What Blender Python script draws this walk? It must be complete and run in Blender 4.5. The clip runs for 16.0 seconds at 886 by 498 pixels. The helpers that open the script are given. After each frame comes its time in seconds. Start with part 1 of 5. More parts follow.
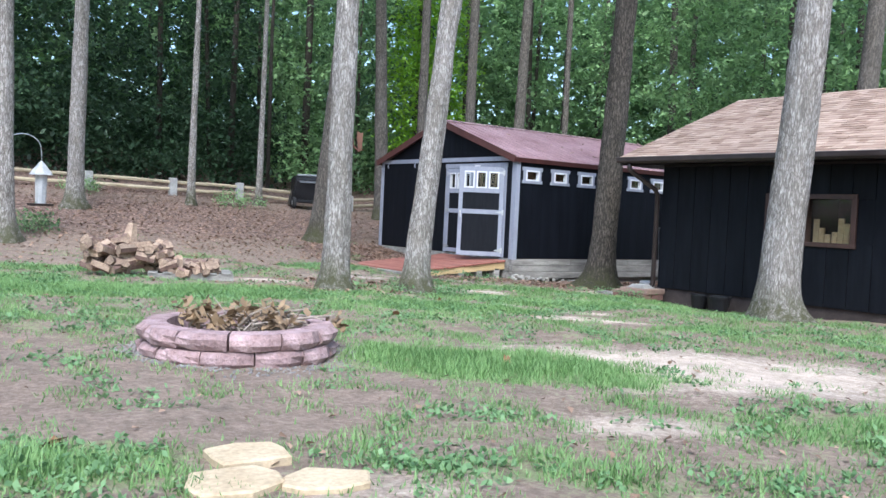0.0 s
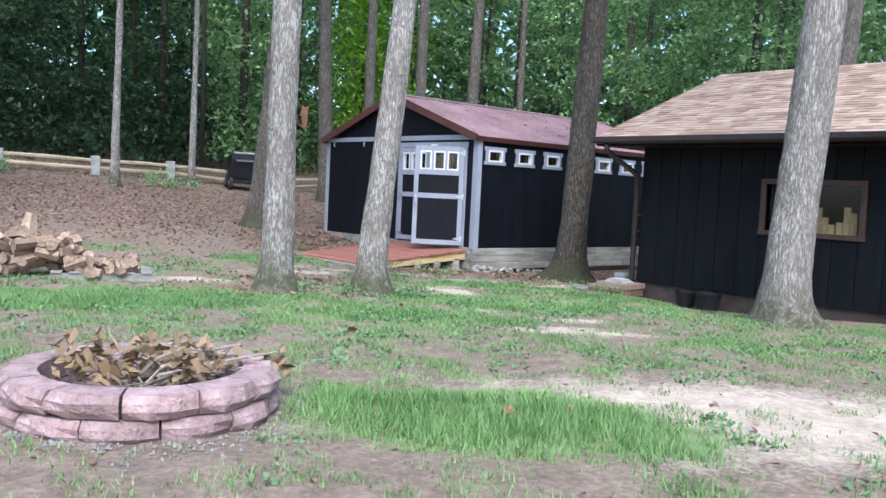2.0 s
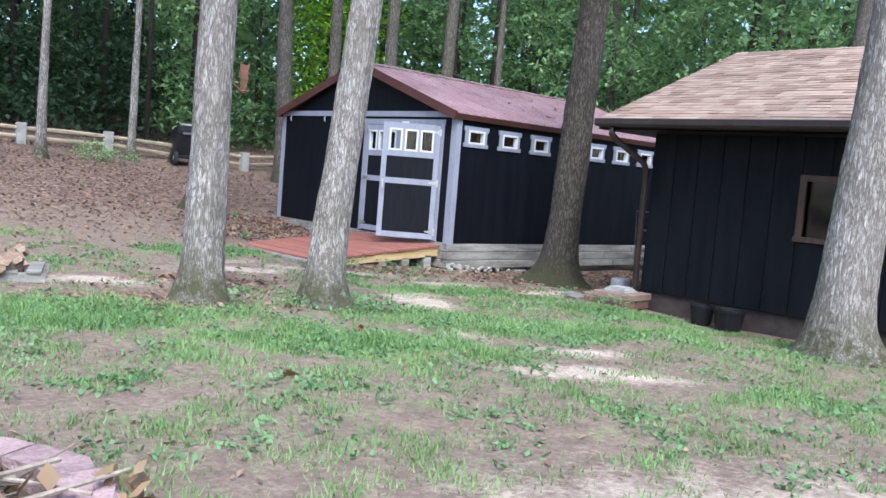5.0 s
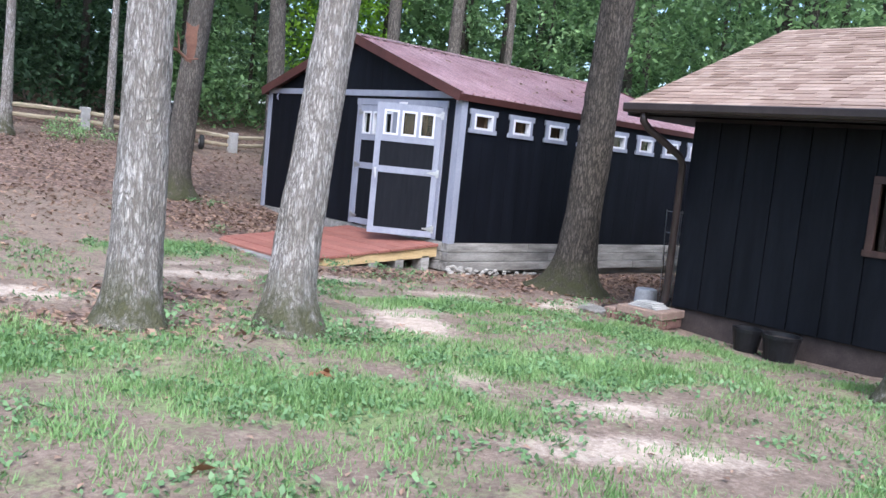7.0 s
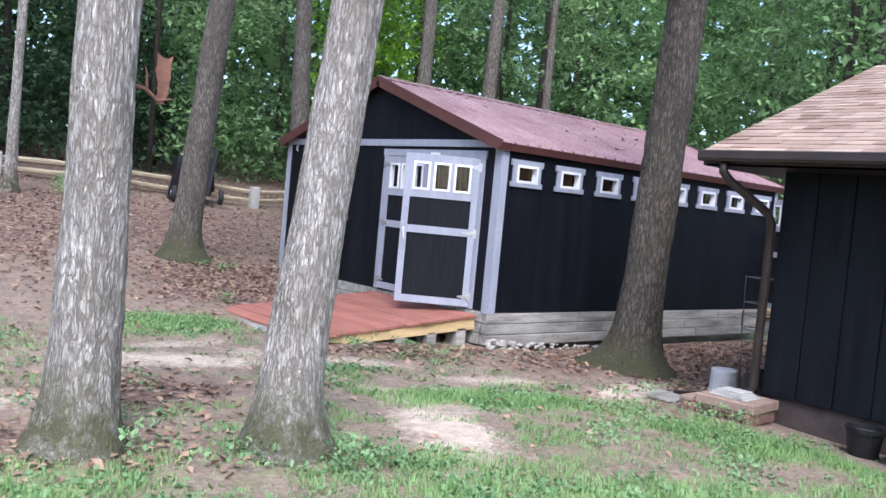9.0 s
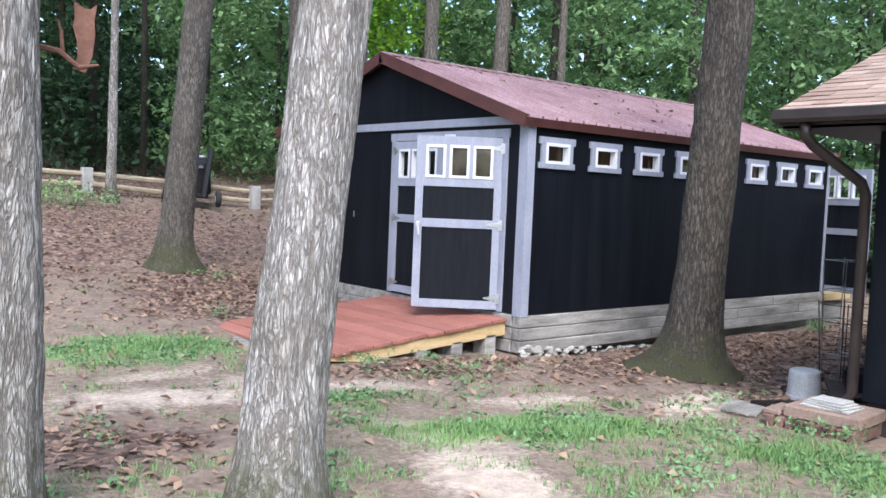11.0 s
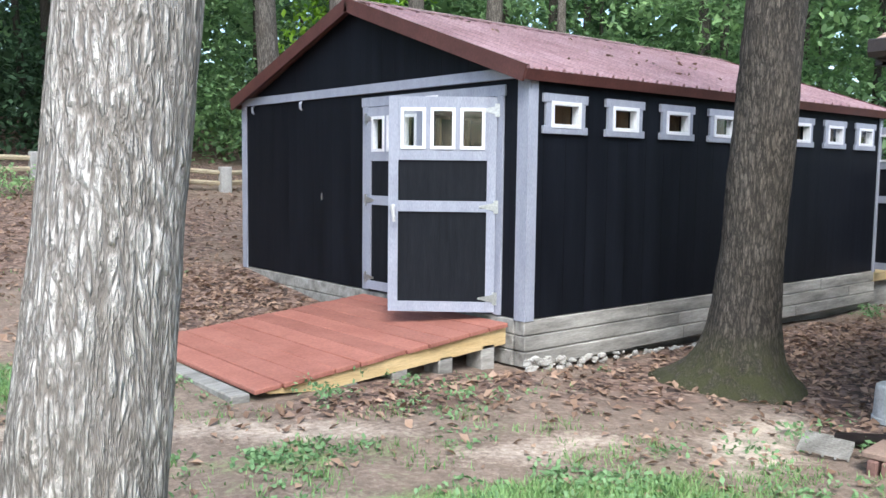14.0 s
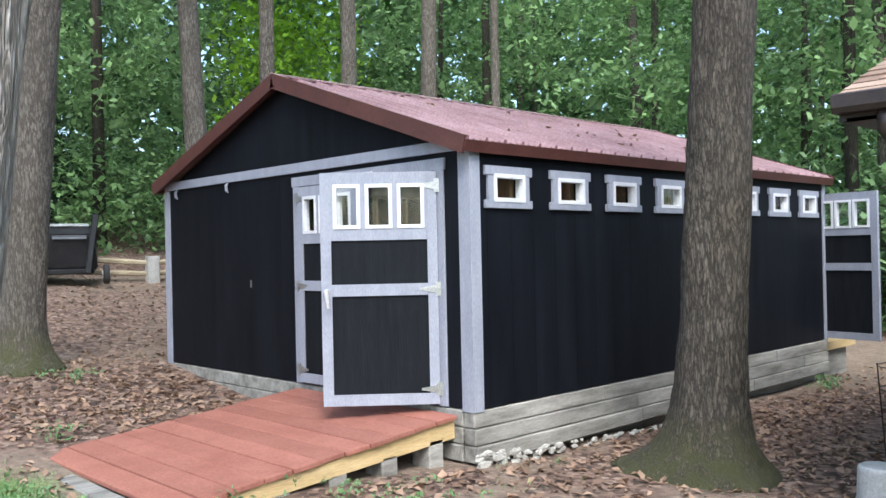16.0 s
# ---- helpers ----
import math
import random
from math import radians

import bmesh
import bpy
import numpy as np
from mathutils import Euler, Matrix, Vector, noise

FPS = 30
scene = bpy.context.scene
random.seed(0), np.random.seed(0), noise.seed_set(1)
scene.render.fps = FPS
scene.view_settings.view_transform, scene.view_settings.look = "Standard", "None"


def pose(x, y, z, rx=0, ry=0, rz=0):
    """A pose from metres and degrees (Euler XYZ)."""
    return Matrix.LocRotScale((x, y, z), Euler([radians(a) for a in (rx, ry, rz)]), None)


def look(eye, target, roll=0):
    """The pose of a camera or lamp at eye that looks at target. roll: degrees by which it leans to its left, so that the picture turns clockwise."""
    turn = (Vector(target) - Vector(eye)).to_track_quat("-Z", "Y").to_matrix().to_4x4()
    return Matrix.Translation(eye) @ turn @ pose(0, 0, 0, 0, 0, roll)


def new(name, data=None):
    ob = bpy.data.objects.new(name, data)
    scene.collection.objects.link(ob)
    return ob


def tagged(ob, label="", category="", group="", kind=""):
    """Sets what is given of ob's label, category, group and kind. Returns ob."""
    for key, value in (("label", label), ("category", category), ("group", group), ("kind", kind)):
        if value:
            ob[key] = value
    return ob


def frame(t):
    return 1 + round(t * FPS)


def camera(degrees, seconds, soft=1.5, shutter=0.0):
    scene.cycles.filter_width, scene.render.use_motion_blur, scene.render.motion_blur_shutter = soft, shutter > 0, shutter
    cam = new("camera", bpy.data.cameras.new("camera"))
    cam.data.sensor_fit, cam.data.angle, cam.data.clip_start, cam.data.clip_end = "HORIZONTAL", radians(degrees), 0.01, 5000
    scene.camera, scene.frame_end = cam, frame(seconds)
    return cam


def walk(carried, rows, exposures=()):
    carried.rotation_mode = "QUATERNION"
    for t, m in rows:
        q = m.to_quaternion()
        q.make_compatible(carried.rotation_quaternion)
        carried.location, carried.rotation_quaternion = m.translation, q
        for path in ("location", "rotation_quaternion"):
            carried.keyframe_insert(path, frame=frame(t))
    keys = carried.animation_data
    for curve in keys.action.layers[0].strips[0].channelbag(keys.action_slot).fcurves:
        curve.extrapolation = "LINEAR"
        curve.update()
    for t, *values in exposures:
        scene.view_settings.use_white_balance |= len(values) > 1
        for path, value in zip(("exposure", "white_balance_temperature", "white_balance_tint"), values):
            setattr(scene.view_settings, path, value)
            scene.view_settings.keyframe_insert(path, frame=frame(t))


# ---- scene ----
cam = camera(54.2, 16.0)
PATH = [
    (0, (-0.631, -0.325, 1.724), (0.573, 1.269, 1.639), 2.7),
    (0.5, (-0.378, 0.138, 1.768), (0.897, 1.676, 1.679), 2.8),
    (1, (-0.129, 0.497, 1.763), (1.191, 1.997, 1.682), 3.0),
    (1.5, (0.14, 0.862, 1.824), (1.45, 2.371, 1.729), 3.2),
    (2, (0.303, 1.314, 1.864), (1.611, 2.821, 1.732), 2.8),
    (2.5, (0.509, 1.639, 1.853), (1.868, 3.1, 1.714), 3.2),
    (3, (0.819, 1.937, 1.849), (2.17, 3.408, 1.739), 4.0),
    (3.5, (1.115, 2.464, 1.911), (2.477, 3.92, 1.761), 2.5),
    (4, (1.312, 2.734, 1.905), (2.69, 4.177, 1.77), 2.6),
    (6.5, (2.77, 4.182, 1.975), (4.102, 5.654, 1.732), 7.5),
    (7, (3.118, 4.528, 2.035), (4.48, 5.977, 1.826), 5.8),
    (7.5, (3.455, 4.786, 2.15), (4.791, 6.267, 2.003), 4.3),
    (8, (3.728, 5.156, 2.037), (5.03, 6.67, 1.92), 3.9),
    (8.5, (3.951, 5.511, 2.07), (5.261, 7.018, 1.968), 4.6),
    (9, (4.23, 5.864, 2.127), (5.534, 7.377, 2.025), 5.3),
    (11.5, (5.325, 7.338, 2.084), (6.617, 8.859, 1.953), 1.6),
    (12, (5.539, 7.558, 2.079), (6.846, 9.064, 1.934), 1.4),
    (12.5, (5.822, 7.778, 2.083), (7.099, 9.308, 1.917), 1.7),
    (13, (6.071, 8.098, 2.038), (7.353, 9.617, 1.818), 1.9),
    (13.5, (6.289, 8.366, 2.046), (7.605, 9.856, 1.828), 1.3),
    (14, (6.565, 8.534, 2.103), (7.845, 10.061, 1.923), 0.7),
    (14.5, (6.729, 8.678, 2.061), (8.041, 10.181, 1.92), 1.3),
    (15, (6.874, 8.92, 2.081), (8.248, 10.372, 2.016), 1.0),
    (15.5, (6.947, 8.977, 2.082), (8.32, 10.431, 2.068), -0.5),
    (16, (6.979, 8.987, 2.083), (8.365, 10.429, 2.091), -1.2),
]
walk(cam, [(t, look(eye, target, roll)) for t, eye, target, roll in PATH], [(0, 1.32, 5600, 7), (4, 1.35, 5600, 8), (7.5, 1.44, 5650, 13), (9, 1.5, 5700, 13), (12.5, 1.56, 5850, 8), (16, 1.6, 6000, 5)])


# ---- world, sun ----
world = bpy.data.worlds.new("world")
scene.world = world
world.use_nodes = True
wn = world.node_tree
sky = wn.nodes.new("ShaderNodeTexSky")
sky.sky_type = "NISHITA"
sky.sun_disc = False
sky.sun_elevation = radians(52)
sky.sun_rotation = radians(215)
sky.air_density, sky.dust_density, sky.ozone_density = 1.0, 3.0, 1.0
wn.links.new(sky.outputs[0], wn.nodes["Background"].inputs[0])
wn.nodes["Background"].inputs[1].default_value = 0.15
sun_data = bpy.data.lights.new("sun", "SUN")
sun_data.energy, sun_data.angle, sun_data.color = 1.5, radians(25), (1.0, 0.97, 0.93)
sun = new("sun", sun_data)
sun.matrix_world = look((-12, -17, 26), (0, 0, 0))

# ---- materials ----
def material(name, rough=0.8, metal=0.0):
    m = bpy.data.materials.new(name)
    m.use_nodes = True
    b = m.node_tree.nodes["Principled BSDF"]
    b.inputs["Roughness"].default_value = rough
    b.inputs["Metallic"].default_value = metal
    return m, m.node_tree.nodes, m.node_tree.links, b


def coords(n, l, scale=(1, 1, 1), source="Object"):
    c = n.new("ShaderNodeTexCoord")
    p = n.new("ShaderNodeMapping")
    p.inputs["Scale"].default_value = scale
    l.new(c.outputs[source], p.inputs[0])
    return p.outputs[0]


def noise_tex(n, l, vec, scale, detail=4, rough=0.6):
    t = n.new("ShaderNodeTexNoise")
    t.inputs["Scale"].default_value, t.inputs["Detail"].default_value, t.inputs["Roughness"].default_value = scale, detail, rough
    l.new(vec, t.inputs["Vector"])
    return t.outputs["Fac"]


def ramp(n, l, fac, stops):
    r = n.new("ShaderNodeValToRGB")
    e = r.color_ramp.elements
    while len(e) < len(stops):
        e.new(0.5)
    for k, (p, c) in zip(e, stops):
        k.position, k.color = p, (*c, 1) if len(c) == 3 else c
    l.new(fac, r.inputs[0])
    return r.outputs[0]


def mixed(n, l, fac, a, b, mode="MIX"):
    m = n.new("ShaderNodeMix")
    m.data_type, m.blend_type = "RGBA", mode
    for s, v in ((m.inputs[0], fac), (m.inputs[6], a), (m.inputs[7], b)):
        if hasattr(v, "is_output"):
            l.new(v, s)
        else:
            s.default_value = v if isinstance(v, float) else (*v, 1)
    return m.outputs[2]


def calc(n, l, op, a, b=0.0):
    m = n.new("ShaderNodeMath")
    m.operation = op
    for s, v in ((m.inputs[0], a), (m.inputs[1], b)):
        if hasattr(v, "is_output"):
            l.new(v, s)
        else:
            s.default_value = v
    return m.outputs[0]


def bump(n, l, b, height, strength=0.4, distance=0.01):
    p = n.new("ShaderNodeBump")
    p.inputs["Strength"].default_value, p.inputs["Distance"].default_value = strength, distance
    l.new(height, p.inputs["Height"])
    l.new(p.outputs[0], b.inputs["Normal"])


def mottled(name, dark, light, scale=6.0, rough=0.8, stretch=(1, 1, 1), fine=60.0, relief=0.3, depth=0.006, metal=0.0, vary=0.0, gloss=0.5):
    """A surface with stains at one scale and grain at another."""
    m, n, l, b = material(name, rough, metal)
    v = coords(n, l, stretch)
    big, small = noise_tex(n, l, v, scale, 5), noise_tex(n, l, v, fine, 4)
    c = ramp(n, l, big, [(0.3, dark), (0.72, light)])
    g = ramp(n, l, small, [(0.25, (0.72, 0.72, 0.72)), (0.75, (1.15, 1.15, 1.15))])
    c = mixed(n, l, 1.0, c, g, "MULTIPLY")
    if vary:
        o = n.new("ShaderNodeObjectInfo")
        k = ramp(n, l, o.outputs["Random"], [(0, (1 - vary,) * 3), (1, (1 + vary,) * 3)])
        c = mixed(n, l, 1.0, c, k, "MULTIPLY")
    l.new(c, b.inputs["Base Color"])
    b.inputs["Specular IOR Level"].default_value = gloss
    bump(n, l, b, small, relief, depth)
    return m


def siding(name, dark, light, pitch, axis):
    """Painted panel siding with shallow vertical grooves every pitch metres, wood grain and rain streaks."""
    m, n, l, b = material(name, 0.55)
    c = n.new("ShaderNodeTexCoord")
    s = n.new("ShaderNodeSeparateXYZ")
    l.new(c.outputs["Object"], s.inputs[0])
    f = calc(n, l, "FRACT", calc(n, l, "DIVIDE", s.outputs[axis], pitch))
    groove = calc(n, l, "LESS_THAN", f, 0.035)
    v = coords(n, l, (9, 9, 0.8))
    grain, streak = noise_tex(n, l, v, 7.0, 6), noise_tex(n, l, coords(n, l, (2.5, 2.5, 0.25)), 2.0, 4)
    col = ramp(n, l, streak, [(0.3, dark), (0.75, light)])
    l.new(mixed(n, l, groove, col, tuple(x * 0.5 for x in dark)), b.inputs["Base Color"])
    h = calc(n, l, "SUBTRACT", calc(n, l, "MULTIPLY", grain, 0.5), groove)
    bump(n, l, b, h, 0.5, 0.004)
    b.inputs["Specular IOR Level"].default_value = 0.14
    return m


def bark_material(name, dark, light, moss=0.0):
    m, n, l, b = material(name, 0.95)
    v = coords(n, l, (1, 1, 0.2))
    warp = n.new("ShaderNodeTexNoise")
    warp.inputs["Scale"].default_value = 6
    l.new(v, warp.inputs["Vector"])
    vv = n.new("ShaderNodeMix")
    vv.data_type = "VECTOR"
    vv.inputs[0].default_value = 0.06
    l.new(v, vv.inputs[4])
    l.new(warp.outputs["Color"], vv.inputs[5])
    cuts = []
    for size, width in ((25, 0.1), (58, 0.09)):
        t = noise_tex(n, l, vv.outputs[1], size, 4, 0.6)
        d = calc(n, l, "ABSOLUTE", calc(n, l, "SUBTRACT", t, 0.5))
        cuts.append(ramp(n, l, d, [(0.0, (0, 0, 0)), (width * 0.4, (0.4, 0.4, 0.4)), (width, (1, 1, 1))]))
    t = n.new("ShaderNodeTexVoronoi")
    t.feature = "DISTANCE_TO_EDGE"
    t.inputs["Scale"].default_value = 40
    l.new(vv.outputs[1], t.inputs["Vector"])
    cuts.append(ramp(n, l, t.outputs["Distance"], [(0.0, (0.3, 0.3, 0.3)), (0.13, (1, 1, 1))]))
    plates = calc(n, l, "MULTIPLY", cuts[0], calc(n, l, "ADD", calc(n, l, "MULTIPLY", cuts[1], 0.45), 0.55))
    plates = calc(n, l, "MULTIPLY", plates, cuts[2])
    fine = noise_tex(n, l, coords(n, l, (1, 1, 0.4)), 70, 5)
    blotch = noise_tex(n, l, coords(n, l, (1, 1, 0.5)), 3.0, 4)
    ridge = plates
    c = mixed(n, l, ridge, dark, light)
    c = mixed(n, l, 1.0, c, ramp(n, l, fine, [(0.2, (0.65, 0.65, 0.65)), (0.8, (1.2, 1.2, 1.2))]), "MULTIPLY")
    c = mixed(n, l, 1.0, c, ramp(n, l, blotch, [(0.3, (0.78, 0.76, 0.72)), (0.7, (1.12, 1.12, 1.14))]), "MULTIPLY")
    if moss:
        a = n.new("ShaderNodeAttribute")
        a.attribute_name = "moss"
        k = calc(n, l, "MULTIPLY", a.outputs["Fac"], ramp(n, l, noise_tex(n, l, coords(n, l), 8, 4), [(0.3, (0.1, 0.1, 0.1)), (0.55, (1, 1, 1))]))
        c = mixed(n, l, k, c, (0.062, 0.064, 0.022))
    l.new(c, b.inputs["Base Color"])
    h = calc(n, l, "ADD", ridge, calc(n, l, "MULTIPLY", fine, 0.35))
    bump(n, l, b, h, 0.9, 0.016)
    return m


def leaf_material(name, dark, light, through_light=0.35, scale=0.35):
    m = bpy.data.materials.new(name)
    m.use_nodes = True
    n, l = m.node_tree.nodes, m.node_tree.links
    b, out = n["Principled BSDF"], n["Material Output"]
    b.inputs["Roughness"].default_value = 0.5
    b.inputs["Specular IOR Level"].default_value = 0.3
    geo = n.new("ShaderNodeNewGeometry")
    patch = noise_tex(n, l, coords(n, l), scale, 3)
    f = calc(n, l, "ADD", calc(n, l, "MULTIPLY", patch, 0.75), calc(n, l, "MULTIPLY", geo.outputs["Random Per Island"], 0.3))
    c = ramp(n, l, f, [(0.3, dark), (0.72, light)])
    l.new(c, b.inputs["Base Color"])
    t = n.new("ShaderNodeBsdfTranslucent")
    l.new(c, t.inputs[0])
    k = n.new("ShaderNodeMixShader")
    k.inputs[0].default_value = through_light
    l.new(b.outputs[0], k.inputs[1])
    l.new(t.outputs[0], k.inputs[2])
    l.new(k.outputs[0], out.inputs[0])
    return m


M_bark = bark_material("bark_grey", (0.16, 0.14, 0.122), (0.66, 0.625, 0.59), 1.0)
M_bark_dark = bark_material("bark_brown", (0.03, 0.025, 0.02), (0.21, 0.18, 0.146), 1.0)
M_bark_mid = bark_material("bark_grey_brown", (0.07, 0.06, 0.05), (0.28, 0.25, 0.215), 1.0)
M_bark_far = bark_material("bark_woods", (0.05, 0.042, 0.035), (0.13, 0.11, 0.09))
M_leaf = leaf_material("woods_leaf", (0.05, 0.1, 0.055), (0.36, 0.55, 0.24), 0.45, 0.16)
# The woods leaves again, with the left side's shade put into the colour
M_leaf_shade_tint = leaf_material("shade_tinted_leaf", (0.011, 0.026, 0.017), (0.085, 0.15, 0.075), 0.4, 0.2)
# Sunlight on one stretch of foliage, painted in as brighter yellow-green leaves
M_leaf_sun_tint = leaf_material("sun_tinted_leaf", (0.2, 0.38, 0.035), (0.38, 0.6, 0.08), 0.5)
M_grass = leaf_material("grass_blade", (0.13, 0.24, 0.075), (0.3, 0.46, 0.18), 0.4, 1.2)
M_weed = leaf_material("weed_leaf", (0.1, 0.19, 0.075), (0.23, 0.37, 0.17), 0.3, 1.5)
M_litter = leaf_material("dry_leaf", (0.12, 0.07, 0.045), (0.4, 0.27, 0.19), 0.1, 2.0)
M_orange = leaf_material("orange_leaf", (0.2, 0.09, 0.045), (0.32, 0.16, 0.085), 0.1, 2.0)
M_black = siding("black_siding", (0.0035, 0.0042, 0.0068), (0.009, 0.0105, 0.0155), 0.3, 0)
M_black_front = siding("black_siding_front", (0.0035, 0.0042, 0.0068), (0.009, 0.0105, 0.0155), 0.2, 1)
M_house = mottled("black_board", (0.0036, 0.0045, 0.007), (0.0095, 0.011, 0.0155), 3.0, 0.6, (3, 3, 0.4), 40, 0.3, vary=0.15, gloss=0.15)
M_grey = mottled("grey_trim", (0.29, 0.305, 0.37), (0.36, 0.375, 0.44), 3.0, 0.5, (3, 3, 0.6), 50, 0.15, vary=0.04)
M_panel = mottled("door_panel", (0.004, 0.005, 0.008), (0.01, 0.0115, 0.0155), 3.0, 0.7, (6, 6, 0.6), 20, 0.4, gloss=0.2)
M_white = mottled("white_frame", (0.7, 0.7, 0.72), (0.8, 0.8, 0.82), 4.0, 0.4, fine=80, relief=0.05)
M_red = mottled("red_stain", (0.27, 0.1, 0.072), (0.37, 0.155, 0.115), 2.5, 0.65, (1.5, 1, 1), 30, 0.3, vary=0.12)
M_lumber = mottled("pale_lumber", (0.5, 0.35, 0.16), (0.66, 0.5, 0.27), 2.5, 0.7, (0.6, 6, 6), 30, 0.25)
M_timber = mottled("weathered_timber", (0.14, 0.13, 0.115), (0.44, 0.42, 0.385), 1.6, 0.9, (0.8, 5, 5), 25, 0.6, vary=0.15)
M_rubble = mottled("white_concrete", (0.3, 0.28, 0.25), (0.56, 0.54, 0.5), 9, 0.9, fine=40, relief=0.8, depth=0.02)
# Maroon roof metal; some sky glare is put into its paler pink base colour
M_roof = mottled("maroon_metal_glare", (0.29, 0.17, 0.18), (0.44, 0.29, 0.3), 1.4, 0.26, (1, 1, 1), 30, 0.06, vary=0.06)
M_fascia = mottled("maroon_fascia", (0.075, 0.028, 0.024), (0.12, 0.045, 0.038), 3, 0.45, fine=40, relief=0.08)
M_shingle = mottled("tan_shingle", (0.3, 0.19, 0.125), (0.48, 0.34, 0.235), 7, 0.9, (0.3, 1, 1), 90, 0.6)
M_gutter = mottled("dark_gutter", (0.022, 0.015, 0.014), (0.045, 0.032, 0.03), 4, 0.4, fine=50, relief=0.08)
M_brown = mottled("brown_frame", (0.045, 0.022, 0.017), (0.085, 0.045, 0.034), 4, 0.55, (4, 4, 1), 40, 0.2)
M_block = mottled("pit_block", (0.25, 0.16, 0.155), (0.52, 0.375, 0.375), 7, 0.95, fine=45, relief=0.9, depth=0.02, vary=0.18)
M_ash = mottled("ash", (0.12, 0.11, 0.1), (0.33, 0.31, 0.3), 9, 1.0, fine=60, relief=0.7)
M_brick = mottled("paver_red", (0.12, 0.065, 0.052), (0.26, 0.145, 0.12), 6, 0.9, fine=60, relief=0.5, vary=0.2)
M_concrete = mottled("concrete", (0.3, 0.29, 0.27), (0.5, 0.49, 0.47), 5, 0.95, fine=70, relief=0.5)
M_flag = mottled("flagstone", (0.42, 0.32, 0.2), (0.62, 0.5, 0.34), 4, 0.9, fine=35, relief=0.5)
M_fence = mottled("pale_rail", (0.32, 0.26, 0.17), (0.55, 0.47, 0.33), 3, 0.9, (0.6, 3, 3), 25, 0.4, vary=0.2)
M_wood_cut = mottled("split_wood", (0.17, 0.11, 0.08), (0.44, 0.33, 0.24), 5, 0.9, (1, 1, 1), 40, 0.5, vary=0.3)
M_log_bark = mottled("log_bark", (0.09, 0.055, 0.045), (0.24, 0.15, 0.12), 8, 0.95, fine=50, relief=0.9, vary=0.3)
M_stick = mottled("dry_stick", (0.16, 0.125, 0.1), (0.4, 0.34, 0.28), 5, 0.9, fine=50, relief=0.4, vary=0.3)
M_plastic = mottled("black_plastic", (0.008, 0.008, 0.009), (0.02, 0.02, 0.023), 4, 0.4, fine=40, relief=0.06, gloss=0.3)
# Sheen on the cart's black plastic, put into a paler grey base colour
M_cart_grey = mottled("sheen_plastic", (0.07, 0.075, 0.085), (0.13, 0.135, 0.15), 4, 0.35, fine=40, relief=0.08)
M_tyre = mottled("rubber", (0.012, 0.012, 0.012), (0.025, 0.025, 0.025), 5, 0.8, fine=60, relief=0.2)
M_steel = mottled("galvanised", (0.5, 0.51, 0.52), (0.66, 0.67, 0.68), 8, 0.35, fine=60, relief=0.05, metal=0.9)
M_rust = mottled("rusty_steel", (0.12, 0.055, 0.038), (0.22, 0.11, 0.075), 9, 0.9, fine=60, relief=0.3)
M_dark_in = mottled("bare_inside", (0.16, 0.1, 0.055), (0.32, 0.21, 0.12), 3, 0.85, (4, 4, 0.6), 30, 0.3)
M_bucket = mottled("white_bucket", (0.42, 0.42, 0.42), (0.62, 0.62, 0.62), 5, 0.5, fine=50, relief=0.05)
M_slate = mottled("far_roof", (0.09, 0.1, 0.115), (0.15, 0.16, 0.18), 3, 0.7, fine=30, relief=0.3)
M_slab = mottled("tan_slab", (0.2, 0.135, 0.105), (0.33, 0.235, 0.185), 4, 0.9, fine=50, relief=0.4)
M_clay = mottled("clay", (0.5, 0.14, 0.06), (0.62, 0.22, 0.1), 5, 0.8, fine=50, relief=0.2)
M_soil = mottled("dark_soil", (0.03, 0.022, 0.016), (0.08, 0.06, 0.045), 9, 1.0, fine=50, relief=0.8)

M_glass, gn, gl, gb = material("glass", 0.03)
gb.inputs["Transmission Weight"].default_value = 1.0
gb.inputs["IOR"].default_value = 1.45
gb.inputs["Base Color"].default_value = (0.9, 0.93, 0.93, 1)


